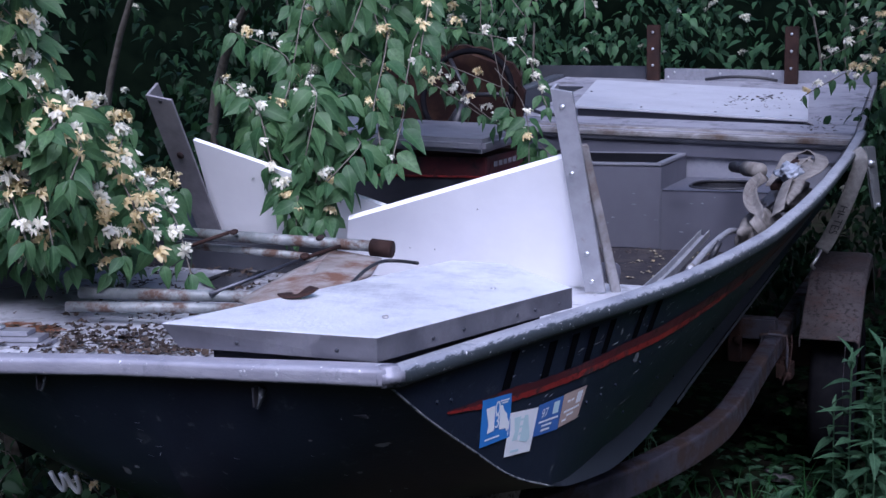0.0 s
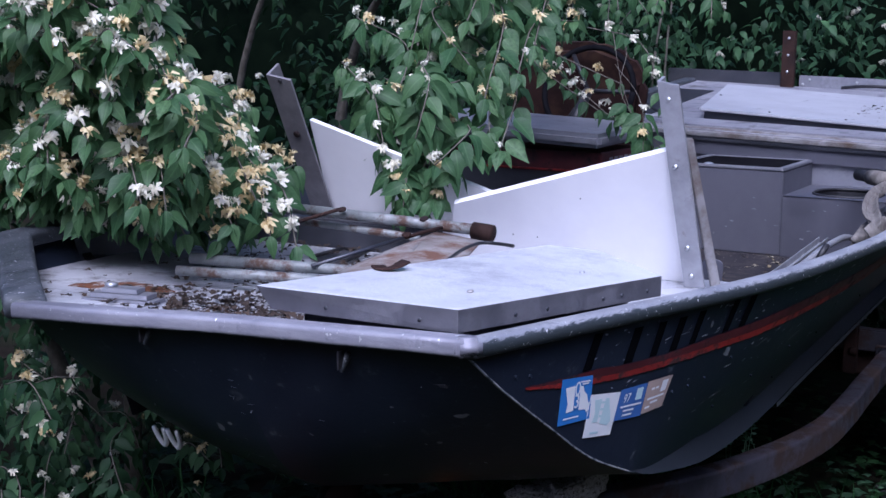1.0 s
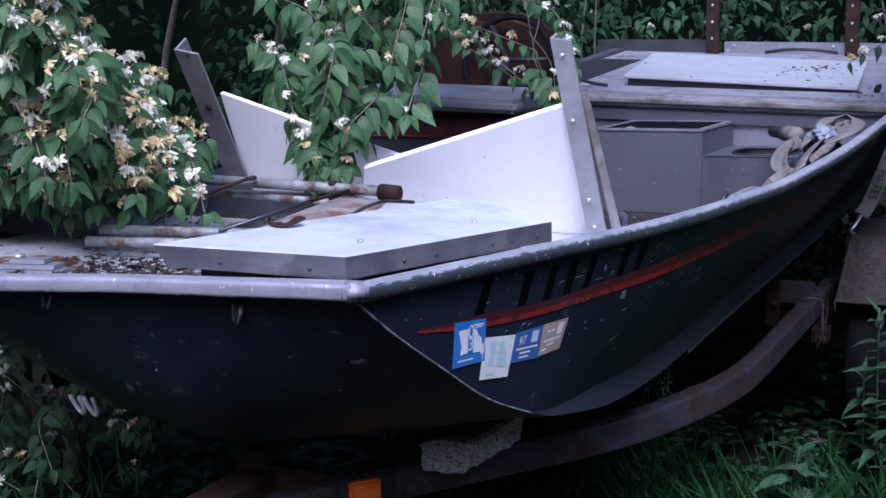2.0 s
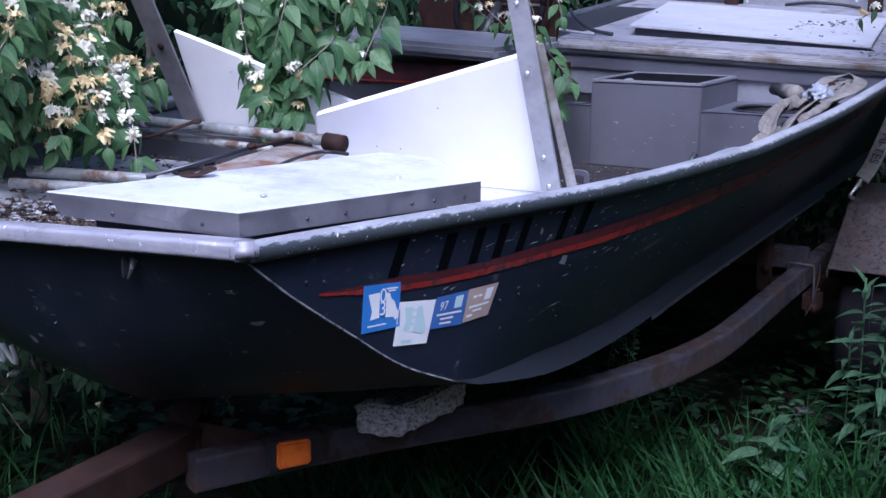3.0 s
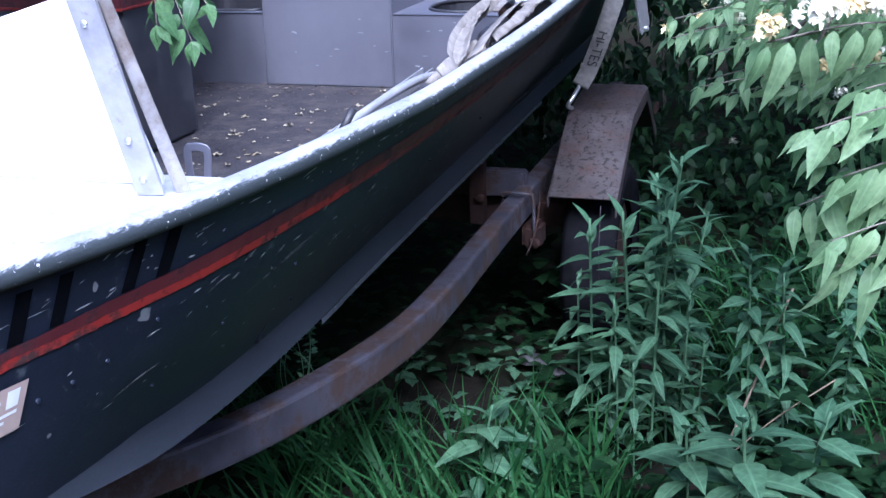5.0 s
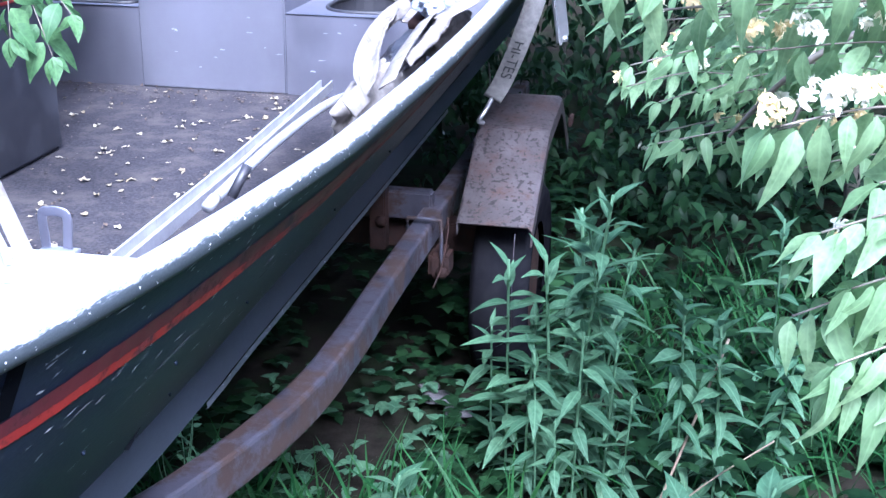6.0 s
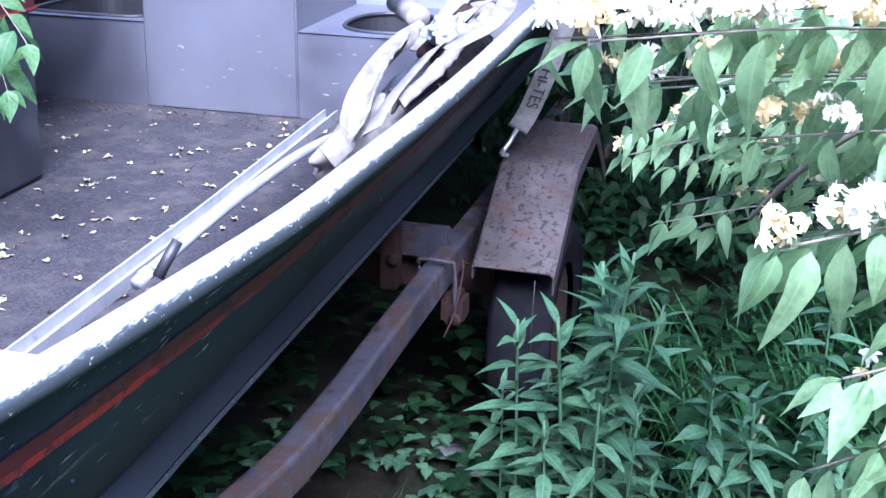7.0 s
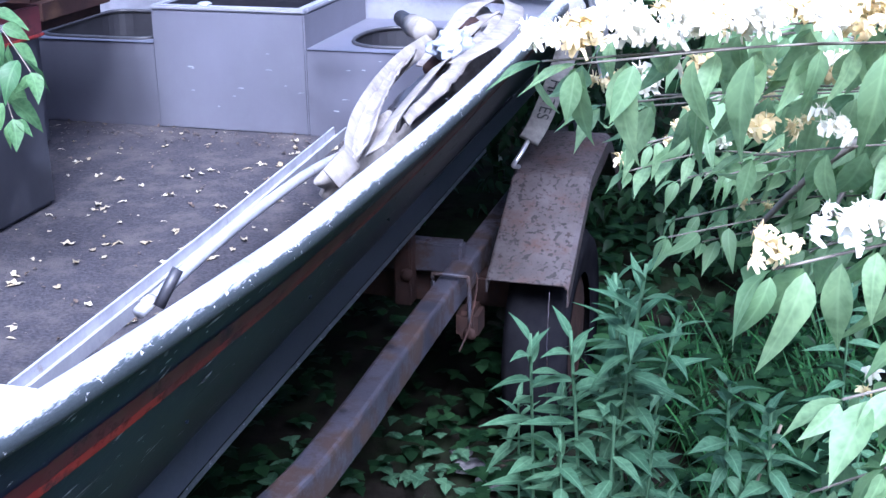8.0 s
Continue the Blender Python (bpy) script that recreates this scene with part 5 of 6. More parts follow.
# ---- plants ----
def leaf_shape(length, width, droop, fold, stations=7, tip=1.6, bend=0.0, wave=0.0):
    """Verts, faces and (rib, length) places of one leaf: stalk at the origin, blade along +y, upper face to +z."""
    verts, faces, places, rows = [], [], [], []
    for i in range(stations + 1):
        t = i / stations
        w = width * .56 * math.sin(math.pi * t ** .80) ** 1.05 * (1 - .38 * t ** tip) if 0 < t < 1 else 0
        z = -droop * length * t ** 1.8
        y = length * t * (1 - .25 * droop * t)
        x = bend * length * t * t
        if w < 1e-5:
            rows.append([len(verts)])
            verts.append((x, y, z))
            places.append((0, t, 0))
        else:
            rows.append([len(verts), len(verts) + 1, len(verts) + 2])
            e, q = fold * w, wave * w * math.sin(9 * t)
            verts += [(x - w, y - .10 * w, z + e + q), (x, y, z), (x + w, y - .10 * w, z + e - q)]
            places += [(1, t, 0), (0, t, 0), (1, t, 0)]
    for a, b in zip(rows, rows[1:]):
        if len(a) == 1 and len(b) == 3:
            faces += [(a[0], b[1], b[0]), (a[0], b[2], b[1])]
        elif len(a) == 3 and len(b) == 3:
            faces += [(a[0], a[1], b[1], b[0]), (a[1], a[2], b[2], b[1])]
        elif len(a) == 3:
            faces += [(a[0], a[1], b[0]), (a[1], a[2], b[0])]
    return verts, faces, places


def blossom_shape(seed):
    """A two-lipped flower: thin tube, curled narrow petals, stamens."""
    r = random.Random(seed)
    verts, faces = [], []

    def ribbon(p0, p1, p2, w):
        p0, p1, p2 = Vector(p0), Vector(p1), Vector(p2)
        d = (p2 - p0).normalized()
        s = d.cross(Vector((r.uniform(-1, 1), r.uniform(-1, 1), .5))).normalized() * w
        k = len(verts)
        verts.extend([p0 - s * .5, p0 + s * .5, p1 - s, p1 + s, p2 - s * .55, p2 + s * .55])
        faces.extend([(k, k + 1, k + 3, k + 2), (k + 2, k + 3, k + 5, k + 4)])
    for i in range(7):
        a = 2 * math.pi * i / 7 + r.uniform(-.25, .25)
        c, q = math.cos(a), math.sin(a)
        l = r.uniform(.014, .021)
        ribbon((0, 0, .010), (c * l * .6, q * l * .6, .017), (c * l, q * l, .009 + r.uniform(-.010, .008)), .0050)
    for i in range(4):
        a = 2 * math.pi * i / 4 + r.uniform(-.3, .3)
        ribbon((0, 0, .010), (math.cos(a) * .004, math.sin(a) * .004, .02), (math.cos(a) * .008, math.sin(a) * .008, .026), .0011)
    for i in range(2):
        ribbon((0, 0, 0), (.001 * i, 0, .006), (0, .001, .012), .002)
    return verts, faces, [(1, 0, 0)] * len(verts)


def place_leaf(me, places):
    at = me.attributes.new("leaf_place", 'FLOAT_VECTOR', 'POINT')
    at.data.foreach_set("vector", np.array(places, dtype=np.float32).ravel())


def shape_mesh(name, shape, material):
    me = bpy.data.meshes.new(name)
    me.from_pydata([tuple(v) for v in shape[0]], [], shape[1])
    me.materials.append(M[material])
    me.polygons.foreach_set("use_smooth", [True] * len(me.polygons))
    place_leaf(me, shape[2])
    return me


def joined(name, shapes, mats, material, parent, label="", kind="stuff"):
    """One mesh of many copies of a few shapes, at the given matrices."""
    verts, faces, places = [], [], []
    arr = [np.array([tuple(v) for v in sh[0]]) for sh in shapes]
    for i, m in enumerate(mats):
        a = np.array(m)
        sh = i % len(shapes)
        base = len(verts)
        verts.extend((arr[sh] @ a[:3, :3].T + a[:3, 3]).tolist())
        faces.extend([tuple(k + base for k in f) for f in shapes[sh][1]])
        places.extend(shapes[sh][2])
    me = bpy.data.meshes.new(name)
    me.from_pydata(verts, [], faces)
    me.materials.append(M[material])
    me.polygons.foreach_set("use_smooth", [True] * len(me.polygons))
    place_leaf(me, places)
    ob = new(name, me)
    ob.parent = parent
    return tagged(ob, label, kind=kind)


LEAVES = [leaf_shape(1, .50, .25, .30, 8, 1.6, .10, .14), leaf_shape(1, .46, .50, .24, 8, 1.5, -.14, .18), leaf_shape(1, .52, .10, .40, 8, 1.4, .06, .12), leaf_shape(1, .44, .75, .22, 8, 1.6, .16, .20)]
FAR_LEAVES = [leaf_shape(1, .48, .25, .35, 4), leaf_shape(1, .44, .45, .2, 4)]
LANCE = [leaf_shape(1, .29, .30, .30, 7, 1.2, .08), leaf_shape(1, .33, .55, .25, 7, 1.2, -.10), leaf_shape(1, .26, .15, .35, 7, 1.2, .04)]
ROUND = [leaf_shape(1, .80, .2, .2, 6, 5), leaf_shape(1, .68, .35, .25, 6, 4)]
BLOSSOMS = [blossom_shape(k) for k in range(4)]
LEAF_ME = [shape_mesh("leaf", sh, "leaf") for sh in LEAVES]
WHITE_ME = [shape_mesh("blossom", sh, "petal") for sh in BLOSSOMS]
GOLD_ME = [shape_mesh("blossom", sh, "petalold") for sh in BLOSSOMS]


def aim(place, along, upish, size, roll=0.0):
    """A matrix with y along a direction, z near upish."""
    y = Vector(along).normalized()
    x = y.cross(Vector(upish))
    if x.length < 1e-4:
        x = y.cross(Vector((.3, .2, 1)))
    x.normalize()
    z = x.cross(y)
    m = Matrix((x, y, z)).transposed().to_4x4()
    return Matrix.Translation(place) @ m @ Matrix.Rotation(roll, 4, 'Y') @ Matrix.Scale(size, 4)


NARROW = [leaf_shape(1, .37, .35, .35, 8, 1.6, .14, .18), leaf_shape(1, .34, .65, .28, 8, 1.5, -.18, .22), leaf_shape(1, .40, .15, .45, 8, 1.4, .10, .14), leaf_shape(1, .32, .85, .26, 8, 1.6, .20, .24)]
NARROW_ME = [shape_mesh("leaf", sh, "leaflit") for sh in NARROW]


class Sprays:
    """Collects twigs, leaves and blossoms of one bush."""

    def __init__(self, seed, flower=1.0):
        self.r, self.flower = random.Random(seed), flower
        self.leaves, self.white, self.gold, self.twigs = [], [], [], []
        self.gap, self.spots = 0.0, []

    def spray(self, start, tip, sag=.06, node=.045, leaf=.062, bloom=.5, drop=.6, bare=.0, thick=.0018, rich=(1, 3), wob=.2, face=.0, lift=.0):
        r = self.r
        a, b = Vector(start), Vector(tip)
        l = (b - a).length
        mid = a.lerp(b, .5) + Vector((r.uniform(-wob, wob) * l, r.uniform(-wob, wob) * l, sag * r.uniform(.6, 1.6)))
        pts = smooth_path([a, mid, b], max(4, int(l / node / 2)))
        self.twigs.append((pts, thick))
        n = len(pts)
        for i in range(int(n * bare), n):
            p = pts[i]
            d = (pts[min(i + 1, n - 1)] - pts[max(i - 1, 0)]).normalized()
            up = Vector((0, 0, 1))
            s = d.cross(up)
            s = s.normalized() if s.length > .05 else Vector((1, 0, 0))
            turn = r.uniform(-.5, .5)
            for k in (-1, 1):
                if r.random() < .08:
                    continue
                w = s * k * .8 + d * r.uniform(.2, .7) + up * (-drop * r.uniform(.3, 1.5)) + s.cross(d) * turn * k * .3
                size = leaf * r.uniform(.65, 1.15) * (.75 if i >= n - 1 else 1)
                nrm = up * r.uniform(.7, 1.5) + Vector((.20 + r.uniform(-.6, .6), -.60 - face + r.uniform(-.5, .5), 0))
                self.leaves.append(aim(p + w.normalized() * size * .10, w, nrm, size, r.uniform(-.75, .75)))
            if r.random() < bloom and all((p - q).length > self.gap for q in self.spots):
                self.spots.append(p)
                gold = r.random() < .42
                for k in range(r.randint(*rich)):
                    q = p + Vector((r.uniform(-.014, .014), r.uniform(-.014, .014), .006 + lift * r.random() + r.uniform(0, .014)))
                    z = Vector((r.uniform(-.8, .8), r.uniform(-1.0, .4), r.uniform(.2, 1.2)))
                    m = Matrix.Translation(q) @ z.to_track_quat('Z', 'Y').to_matrix().to_4x4() @ Matrix.Scale(r.uniform(.62, .98) * self.flower, 4)
                    (self.gold if gold else self.white).append(m)
        d = pts[-1] - pts[-2]
        self.leaves.append(aim(pts[-1], d + Vector((0, 0, -.3 * d.length)), (0, 0, 1), leaf * .8))

    def build(self, bush, near=None, far=False, shapes=LEAVES, own_me=LEAF_ME, material="leaf"):
        """near: a test for the leaves that become objects of their own (300 at most)."""
        verts, faces = [], []
        for pts, th in self.twigs:
            v, f = sweep(pts, circle(th, 5), up=(.13, .21, .97))
            base = len(verts)
            verts += v
            faces += [tuple(k + base for k in q) for q in f]
        if verts:
            tagged(mesh_part("twig_mass", verts, faces, "bark", bush, "thin grey-brown twigs", smooth=True), kind="stuff")
        own = [m for m in self.leaves if near and near(m.translation)][:300]
        keep = set(id(m) for m in own)
        rest = [m for m in self.leaves if id(m) not in keep]
        for i, m in enumerate(own):
            ob = new("leaf", own_me[i % 4])
            ob.parent = bush
            ob.matrix_basis = m
        if rest:
            joined("foliage", FAR_LEAVES if far else shapes, rest, "leafshade" if far else material, bush)
        for ms, me, mat, nm in ((self.white, WHITE_ME, "petal", "white"), (self.gold, GOLD_ME, "petalold", "yellowed")):
            own = [m for m in ms if near and near(m.translation)][:150]
            keep = set(id(m) for m in own)
            rest = [m for m in ms if id(m) not in keep]
            for i, m in enumerate(own):
                ob = new("blossom", me[i % 4])
                ob.parent = bush
                ob.matrix_basis = m
            if rest:
                joined("blossoms", BLOSSOMS, rest, mat, bush, nm + " honeysuckle blossoms")


def trunk(bush, points, r0, r1, name="trunk"):
    pts = smooth_path(points, 6)
    verts, faces, k = [], [], 8
    for i, p in enumerate(pts):
        rr = r0 + (r1 - r0) * i / (len(pts) - 1)
        d = (pts[min(i + 1, len(pts) - 1)] - pts[max(i - 1, 0)]).normalized()
        x = d.cross(Vector((.2, 1, .1))).normalized()
        y = d.cross(x)
        verts += [p + (x * math.cos(2 * math.pi * j / k) + y * math.sin(2 * math.pi * j / k)) * rr * (1 + .12 * math.sin(3 * j + i)) for j in range(k)]
    for i in range(len(pts) - 1):
        for j in range(k):
            a, b = i * k + j, i * k + (j + 1) % k
            faces.append((a, b, b + k, a + k))
    mesh_part(name, verts, faces, "bark", bush, smooth=True)


# bush that leans over the fore deck
bush = thing("honeysuckle_bush", "flowering honeysuckle bush hanging over the boat's fore deck", "bush")
trunk(bush, [(-1.55, 1.5, 0), (-1.5, 1.45, .8), (-1.35, 1.25, 1.5), (-1.2, 1.1, 2.2)], .035, .012)
trunk(bush, [(-1.6, 1.45, 0), (-1.75, 1.2, .9), (-1.7, .9, 1.7), (-1.5, .7, 2.3)], .03, .010)
sp = Sprays(11, 1.12)
sp.gap = .033
r = sp.r
n = 0
while n < 420:
    y = r.uniform(.20, 1.35)
    z = r.uniform(1.09, 1.85)
    edge = -.68 + .88 * max(0, 1.472 - z) - .86 * (y - .7)
    x = edge - (abs(r.gauss(0, .25)) if n % 2 else r.uniform(0, .9))
    floor_z = 1.10 + (.08 if x < -.55 else 0) + .55 * max(0, x + .42)
    if x < -1.7 or z < floor_z or (-.82 < x < -.45 and y < .32 and z < 1.25):
        continue
    tip = Vector((x, y, z))
    start = tip + Vector((r.uniform(-.24, -.08), r.uniform(.0, .20), r.uniform(-.02, .12)))
    sp.spray(start, tip, .04, .038, .068, .85, .45, rich=(1, 4))
    n += 1
for k in range(150):   # low fringe hanging onto the bow
    y, z = r.uniform(.34, 1.05), r.uniform(1.13, 1.32)
    x = r.uniform(-1.15, -.68 + .88 * (1.472 - z) - .86 * (y - .7))
    if (-.80 < x < -.5 and y < .45 and z < 1.2) or z < 1.15 + .55 * max(0, x + .42):
        continue
    tip = Vector((x, y, z))
    sp.spray(tip + Vector((r.uniform(-.15, .05), r.uniform(.05, .2), r.uniform(.05, .14))), tip, .04, .036, .066, .7, .5, rich=(1, 4))
for k in range(60):   # leaves over the bow's far corner
    tip = Vector((r.uniform(-1.12, -.60), r.uniform(.36, .64), r.uniform(1.14, 1.27)))
    sp.spray(tip + Vector((r.uniform(-.12, .05), r.uniform(.05, .2), r.uniform(.04, .12))), tip, .03, .036, .064, .6, .5, rich=(1, 4))
for k in range(40):   # unseen upper canopy of the same bush, added to shade its inside
    tip = Vector((r.uniform(-2.1, -.6), r.uniform(.5, 1.9), r.uniform(1.9, 2.5)))
    sp.spray(tip + Vector((-.3, .25, .1)), tip, .05, .05, .066, .4, .7)
sp.gap = .026
for tip in ((-.17, .53, 1.125), (-.20, .48, 1.15), (-.22, .46, 1.225), (-.22, .38, 1.185), (-.30, .44, 1.14), (-.36, .40, 1.15), (-.28, .42, 1.25), (-.34, .40, 1.21), (-.42, .42, 1.17), (-.33, .48, 1.30), (-.42, .42, 1.27), (-.48, .40, 1.21), (-.27, .52, 1.19), (-.50, .42, 1.31)):   # flowering tips drooping over the deck
    sp.spray(Vector(tip) + Vector((r.uniform(-.26, -.18), r.uniform(.08, .2), r.uniform(.09, .17))), tip, .045, .034, .066, .9, .45, rich=(2, 4), wob=.1)
sp.build(bush, near=lambda p: p.y < .75 and p.z < 1.45 and p.x > -.75)

# low growth on the far side of the bow
low = thing("honeysuckle_thicket", "dim honeysuckle thicket beside the trailer tongue", "thicket")
sp = Sprays(12)
r = sp.r
for k in range(118):
    tip = Vector((r.uniform(-1.7, -.62), r.uniform(.35, 2.0), r.uniform(.12, 1.0)))
    if tip.x > -.85 and tip.z > .75:
        continue
    sp.spray(tip + Vector((r.uniform(-.35, -.1), r.uniform(.0, .3), r.uniform(-.15, .15))), tip, .05, .05, .058, .22, .7)
# the darkened leaf copy paints in the shade beside the bow
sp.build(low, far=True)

# hanging branch over the splash boards, and the one over the console
hang = thing("honeysuckle_branch", "leafy flowering honeysuckle branch hanging over the splash boards", "branch")
sp = Sprays(13, .95)
r = sp.r
trunk(hang, [(-1.9, 2.6, 0), (-1.8, 2.4, 1.3), (-1.2, 2.1, 2.1), (-.5, 1.6, 1.98)], .02, .004)
for a, b, bl in (((-.62, 1.38, 1.50), (-.10, .99, 1.185), .55), ((-.50, 1.36, 1.58), (-.16, 1.10, 1.30), .5), ((-.45, 1.5, 1.70), (-.22, 1.15, 1.46), .4), ((-.35, 1.5, 1.72), (-.05, 1.15, 1.42), .4),
                 ((-.45, 1.45, 1.62), (-.02, 1.12, 1.34), .5), ((-.30, 1.40, 1.55), (.02, 1.10, 1.30), .5), ((-.40, 1.30, 1.42), (-.17, .98, 1.22), .4), ((-.55, 1.35, 1.62), (-.28, 1.08, 1.38), .5),
                 ((-.40, 1.6, 1.85), (-.10, 1.3, 1.62), .4), ((-.2, 1.6, 1.82), (.02, 1.28, 1.55), .4), ((-.3, 1.5, 1.66), (-.12, 1.2, 1.50), .4),
                 ((-.6, 1.9, 1.9), (-.25, 1.6, 1.75), .3), ((-.45, 1.25, 1.42), (-.20, 1.0, 1.21), .5), ((-.40, 1.25, 1.46), (-.06, 1.01, 1.25), .5), ((-.32, 1.28, 1.44), (-.02, 1.04, 1.29), .4), ((-.50, 1.3, 1.45), (-.26, 1.03, 1.28), .5)):
    sp.spray(a, b, .05, .032, .080, bl * .5, .55)
for k in range(12):
    tip = Vector((r.uniform(-.23, -.05), r.uniform(.95, 1.08), r.uniform(1.12, 1.34)))
    if tip.z < 1.13 + .9 * max(0, -.22 - tip.x) + .9 * max(0, tip.x + .14):
        continue
    sp.spray(tip + Vector((r.uniform(-.07, .05), r.uniform(.05, .16), r.uniform(.08, .18))), tip, .03, .036, .076, .18, .4)
for k in range(26):
    tip = Vector((r.uniform(-.34, .04), r.uniform(1.15, 1.7), r.uniform(1.42, 1.95)))
    sp.spray(tip + Vector((r.uniform(-.16, .05), r.uniform(.1, .35), r.uniform(.05, .2))), tip, .05, .034, .076, .35, .6)
sp.build(hang, near=lambda p: p.y < 1.45 and p.z < 1.65)
hang2 = thing("honeysuckle_branch", "flowering honeysuckle twigs arching over the console", "branch")
sp = Sprays(14)
r = sp.r
trunk(hang2, [(-2.0, 3.4, 0), (-1.8, 3.2, 1.4), (-1.1, 2.8, 2.0), (-.4, 2.4, 1.85)], .03, .006)
for a, b, bl in (((-.55, 2.4, 1.60), (.02, 2.05, 1.27), .7), ((-.45, 2.35, 1.55), (-.10, 2.02, 1.36), .6), ((-.75, 2.5, 1.62), (-.10, 2.2, 1.44), .8), ((-.80, 2.5, 1.78), (-.30, 2.2, 1.60), .5),
                 ((-.3, 2.4, 1.62), (.08, 2.12, 1.38), .6), ((-.5, 2.6, 1.9), (-.05, 2.3, 1.66), .4), ((-.9, 2.4, 1.75), (-.55, 2.1, 1.55), .4)):
    sp.spray(a, b, .05, .045, .062, bl, .8, .25)
for a, b in (((-.15, 2.25, 1.60), (.16, 1.92, 1.12)), ((-.10, 2.25, 1.54), (.20, 1.93, 1.20)), ((-.12, 2.2, 1.50), (.10, 1.88, 1.16))):
    sp.spray(a, b, .04, .030, .074, .10, .6, .55, .0012)
for k in range(30):
    tip = Vector((r.uniform(-1.0, .1), r.uniform(2.6, 3.6), r.uniform(1.62, 2.3)))
    sp.spray(tip + Vector((r.uniform(-.35, 0), r.uniform(.1, .4), r.uniform(.05, .2))), tip, .05, .05, .060, .3, .8)
sp.build(hang2, near=lambda p: p.y < 2.4 and p.z < 1.55)

# twigs at the stern quarter
quarter = thing("honeysuckle_branch", "flowering honeysuckle twigs touching the stern deck", "branch")
sp = Sprays(15)
r = sp.r
trunk(quarter, [(2.0, 4.6, 0), (1.9, 4.4, 1.1), (1.5, 4.1, 1.7), (1.1, 3.7, 1.68)], .028, .006)
for a, b in (((1.15, 3.85, 1.62), (.70, 3.48, 1.36)), ((1.2, 3.8, 1.70), (.76, 3.38, 1.49)), ((1.25, 3.8, 1.60), (.88, 3.42, 1.42)), ((1.3, 3.9, 1.78), (.86, 3.45, 1.60)), ((1.3, 3.7, 1.52), (1.0, 3.4, 1.38)), ((1.25, 4.1, 1.9), (.85, 3.7, 1.72))):
    sp.spray(a, b, .05, .045, .060, .8, .7)
for k in range(22):
    tip = Vector((r.uniform(.95, 1.5), r.uniform(3.4, 4.3), r.uniform(1.35, 1.95)))
    sp.spray(tip + Vector((r.uniform(.05, .35), r.uniform(.1, .4), r.uniform(.0, .2))), tip, .05, .05, .060, .5, .8)
sp.build(quarter)

# bush beside the path, close to the camera's end
side = thing("honeysuckle_bush", "flowering honeysuckle bush reaching in beside the trailer", "bush")
sp = Sprays(16, .78)
r = sp.r
trunk(side, [(2.3, 1.9, 0), (2.2, 1.8, .7), (2.0, 1.6, 1.2), (1.75, 1.4, 1.42)], .03, .008)
trunk(side, [(2.3, 1.95, 0), (2.25, 1.7, .6), (2.05, 1.50, 1.08), (1.66, 1.30, 1.33)], .010, .003)
trunk(side, [(2.05, 1.75, 1.30), (1.75, 1.60, 1.40), (1.53, 1.50, 1.292), (1.457, 1.50, 1.231), (1.40, 1.56, 1.14)], .007, .003, "limb")
trunk(side, [(1.53, 1.50, 1.292), (1.50, 1.49, 1.235), (1.473, 1.48, 1.17)], .004, .002, "limb")
# the flowering upper twigs, with leaves hanging in pairs
for a, b, n in (((1.66, 1.22, 1.435), (1.250, 1.175, 1.412), .044), ((1.66, 1.25, 1.432), (1.215, 1.200, 1.408), .036), ((1.70, 1.30, 1.448), (1.27, 1.255, 1.422), .044), ((1.74, 1.34, 1.45), (1.36, 1.31, 1.430), .046)):
    sp.spray(a, b, .010, n, .078, 1.0, 2.0, 0, .0011, (8, 13), .05, 1.2, .018)
for a, b in (((1.68, 1.34, 1.365), (1.255, 1.30, 1.347)), ((1.70, 1.38, 1.37), (1.30, 1.34, 1.350)), ((1.72, 1.42, 1.36), (1.29, 1.40, 1.325)), ((1.70, 1.45, 1.40), (1.34, 1.42, 1.385)), ((1.68, 1.30, 1.33), (1.40, 1.27, 1.315))):
    sp.spray(a, b, .012, .046, .072, .75, 1.5, 0, .0011, (3, 7), .06, .8, .012)
# the heavy cluster near the eye
sp.spray((1.64, 1.18, 1.285), (1.425, 1.095, 1.270), .008, .062, .086, .95, 1.3, 0, .0014, (7, 11), .01, .8, .012)
for a, b in (((1.66, 1.20, 1.10), (1.475, 1.16, 1.035)), ((1.66, 1.14, 1.19), (1.49, 1.11, 1.155)), ((1.68, 1.16, 1.04), (1.52, 1.10, 1.005)), ((1.70, 1.22, 1.22), (1.55, 1.16, 1.20)), ((1.70, 1.18, 1.13), (1.53, 1.12, 1.09)), ((1.72, 1.20, .98), (1.53, 1.13, .96)), ((1.70, 1.24, 1.16), (1.50, 1.20, 1.10))):
    sp.spray(a, b, .008, .046, .082, .15, .5, 0, .0014, (1, 2), .02, .3)
# small pale sprays further back
for k in range(60):
    tip = Vector((r.uniform(1.24, 1.52), r.uniform(1.50, 2.10), r.uniform(1.07, 1.36)))
    if tip.z < 1.07 + .35 * (1.40 - tip.x) * .5:
        continue
    sp.spray(tip + Vector((r.uniform(.12, .26), r.uniform(-.02, .14), r.uniform(-.01, .05))), tip, .01, .030, .052, .10, .25, 0, .0012, (1, 3), .06)
for k in range(26):
    tip = Vector((r.uniform(1.55, 2.1), r.uniform(1.4, 2.9), r.uniform(1.0, 1.6)))
    sp.spray(tip + Vector((r.uniform(.1, .4), r.uniform(-.1, .3), r.uniform(.0, .2))), tip, .04, .045, .066, .3, .8)
sp.build(side, near=lambda p: p.x < 1.62 and p.y < 1.7, shapes=NARROW, own_me=NARROW_ME, material="leaflit")

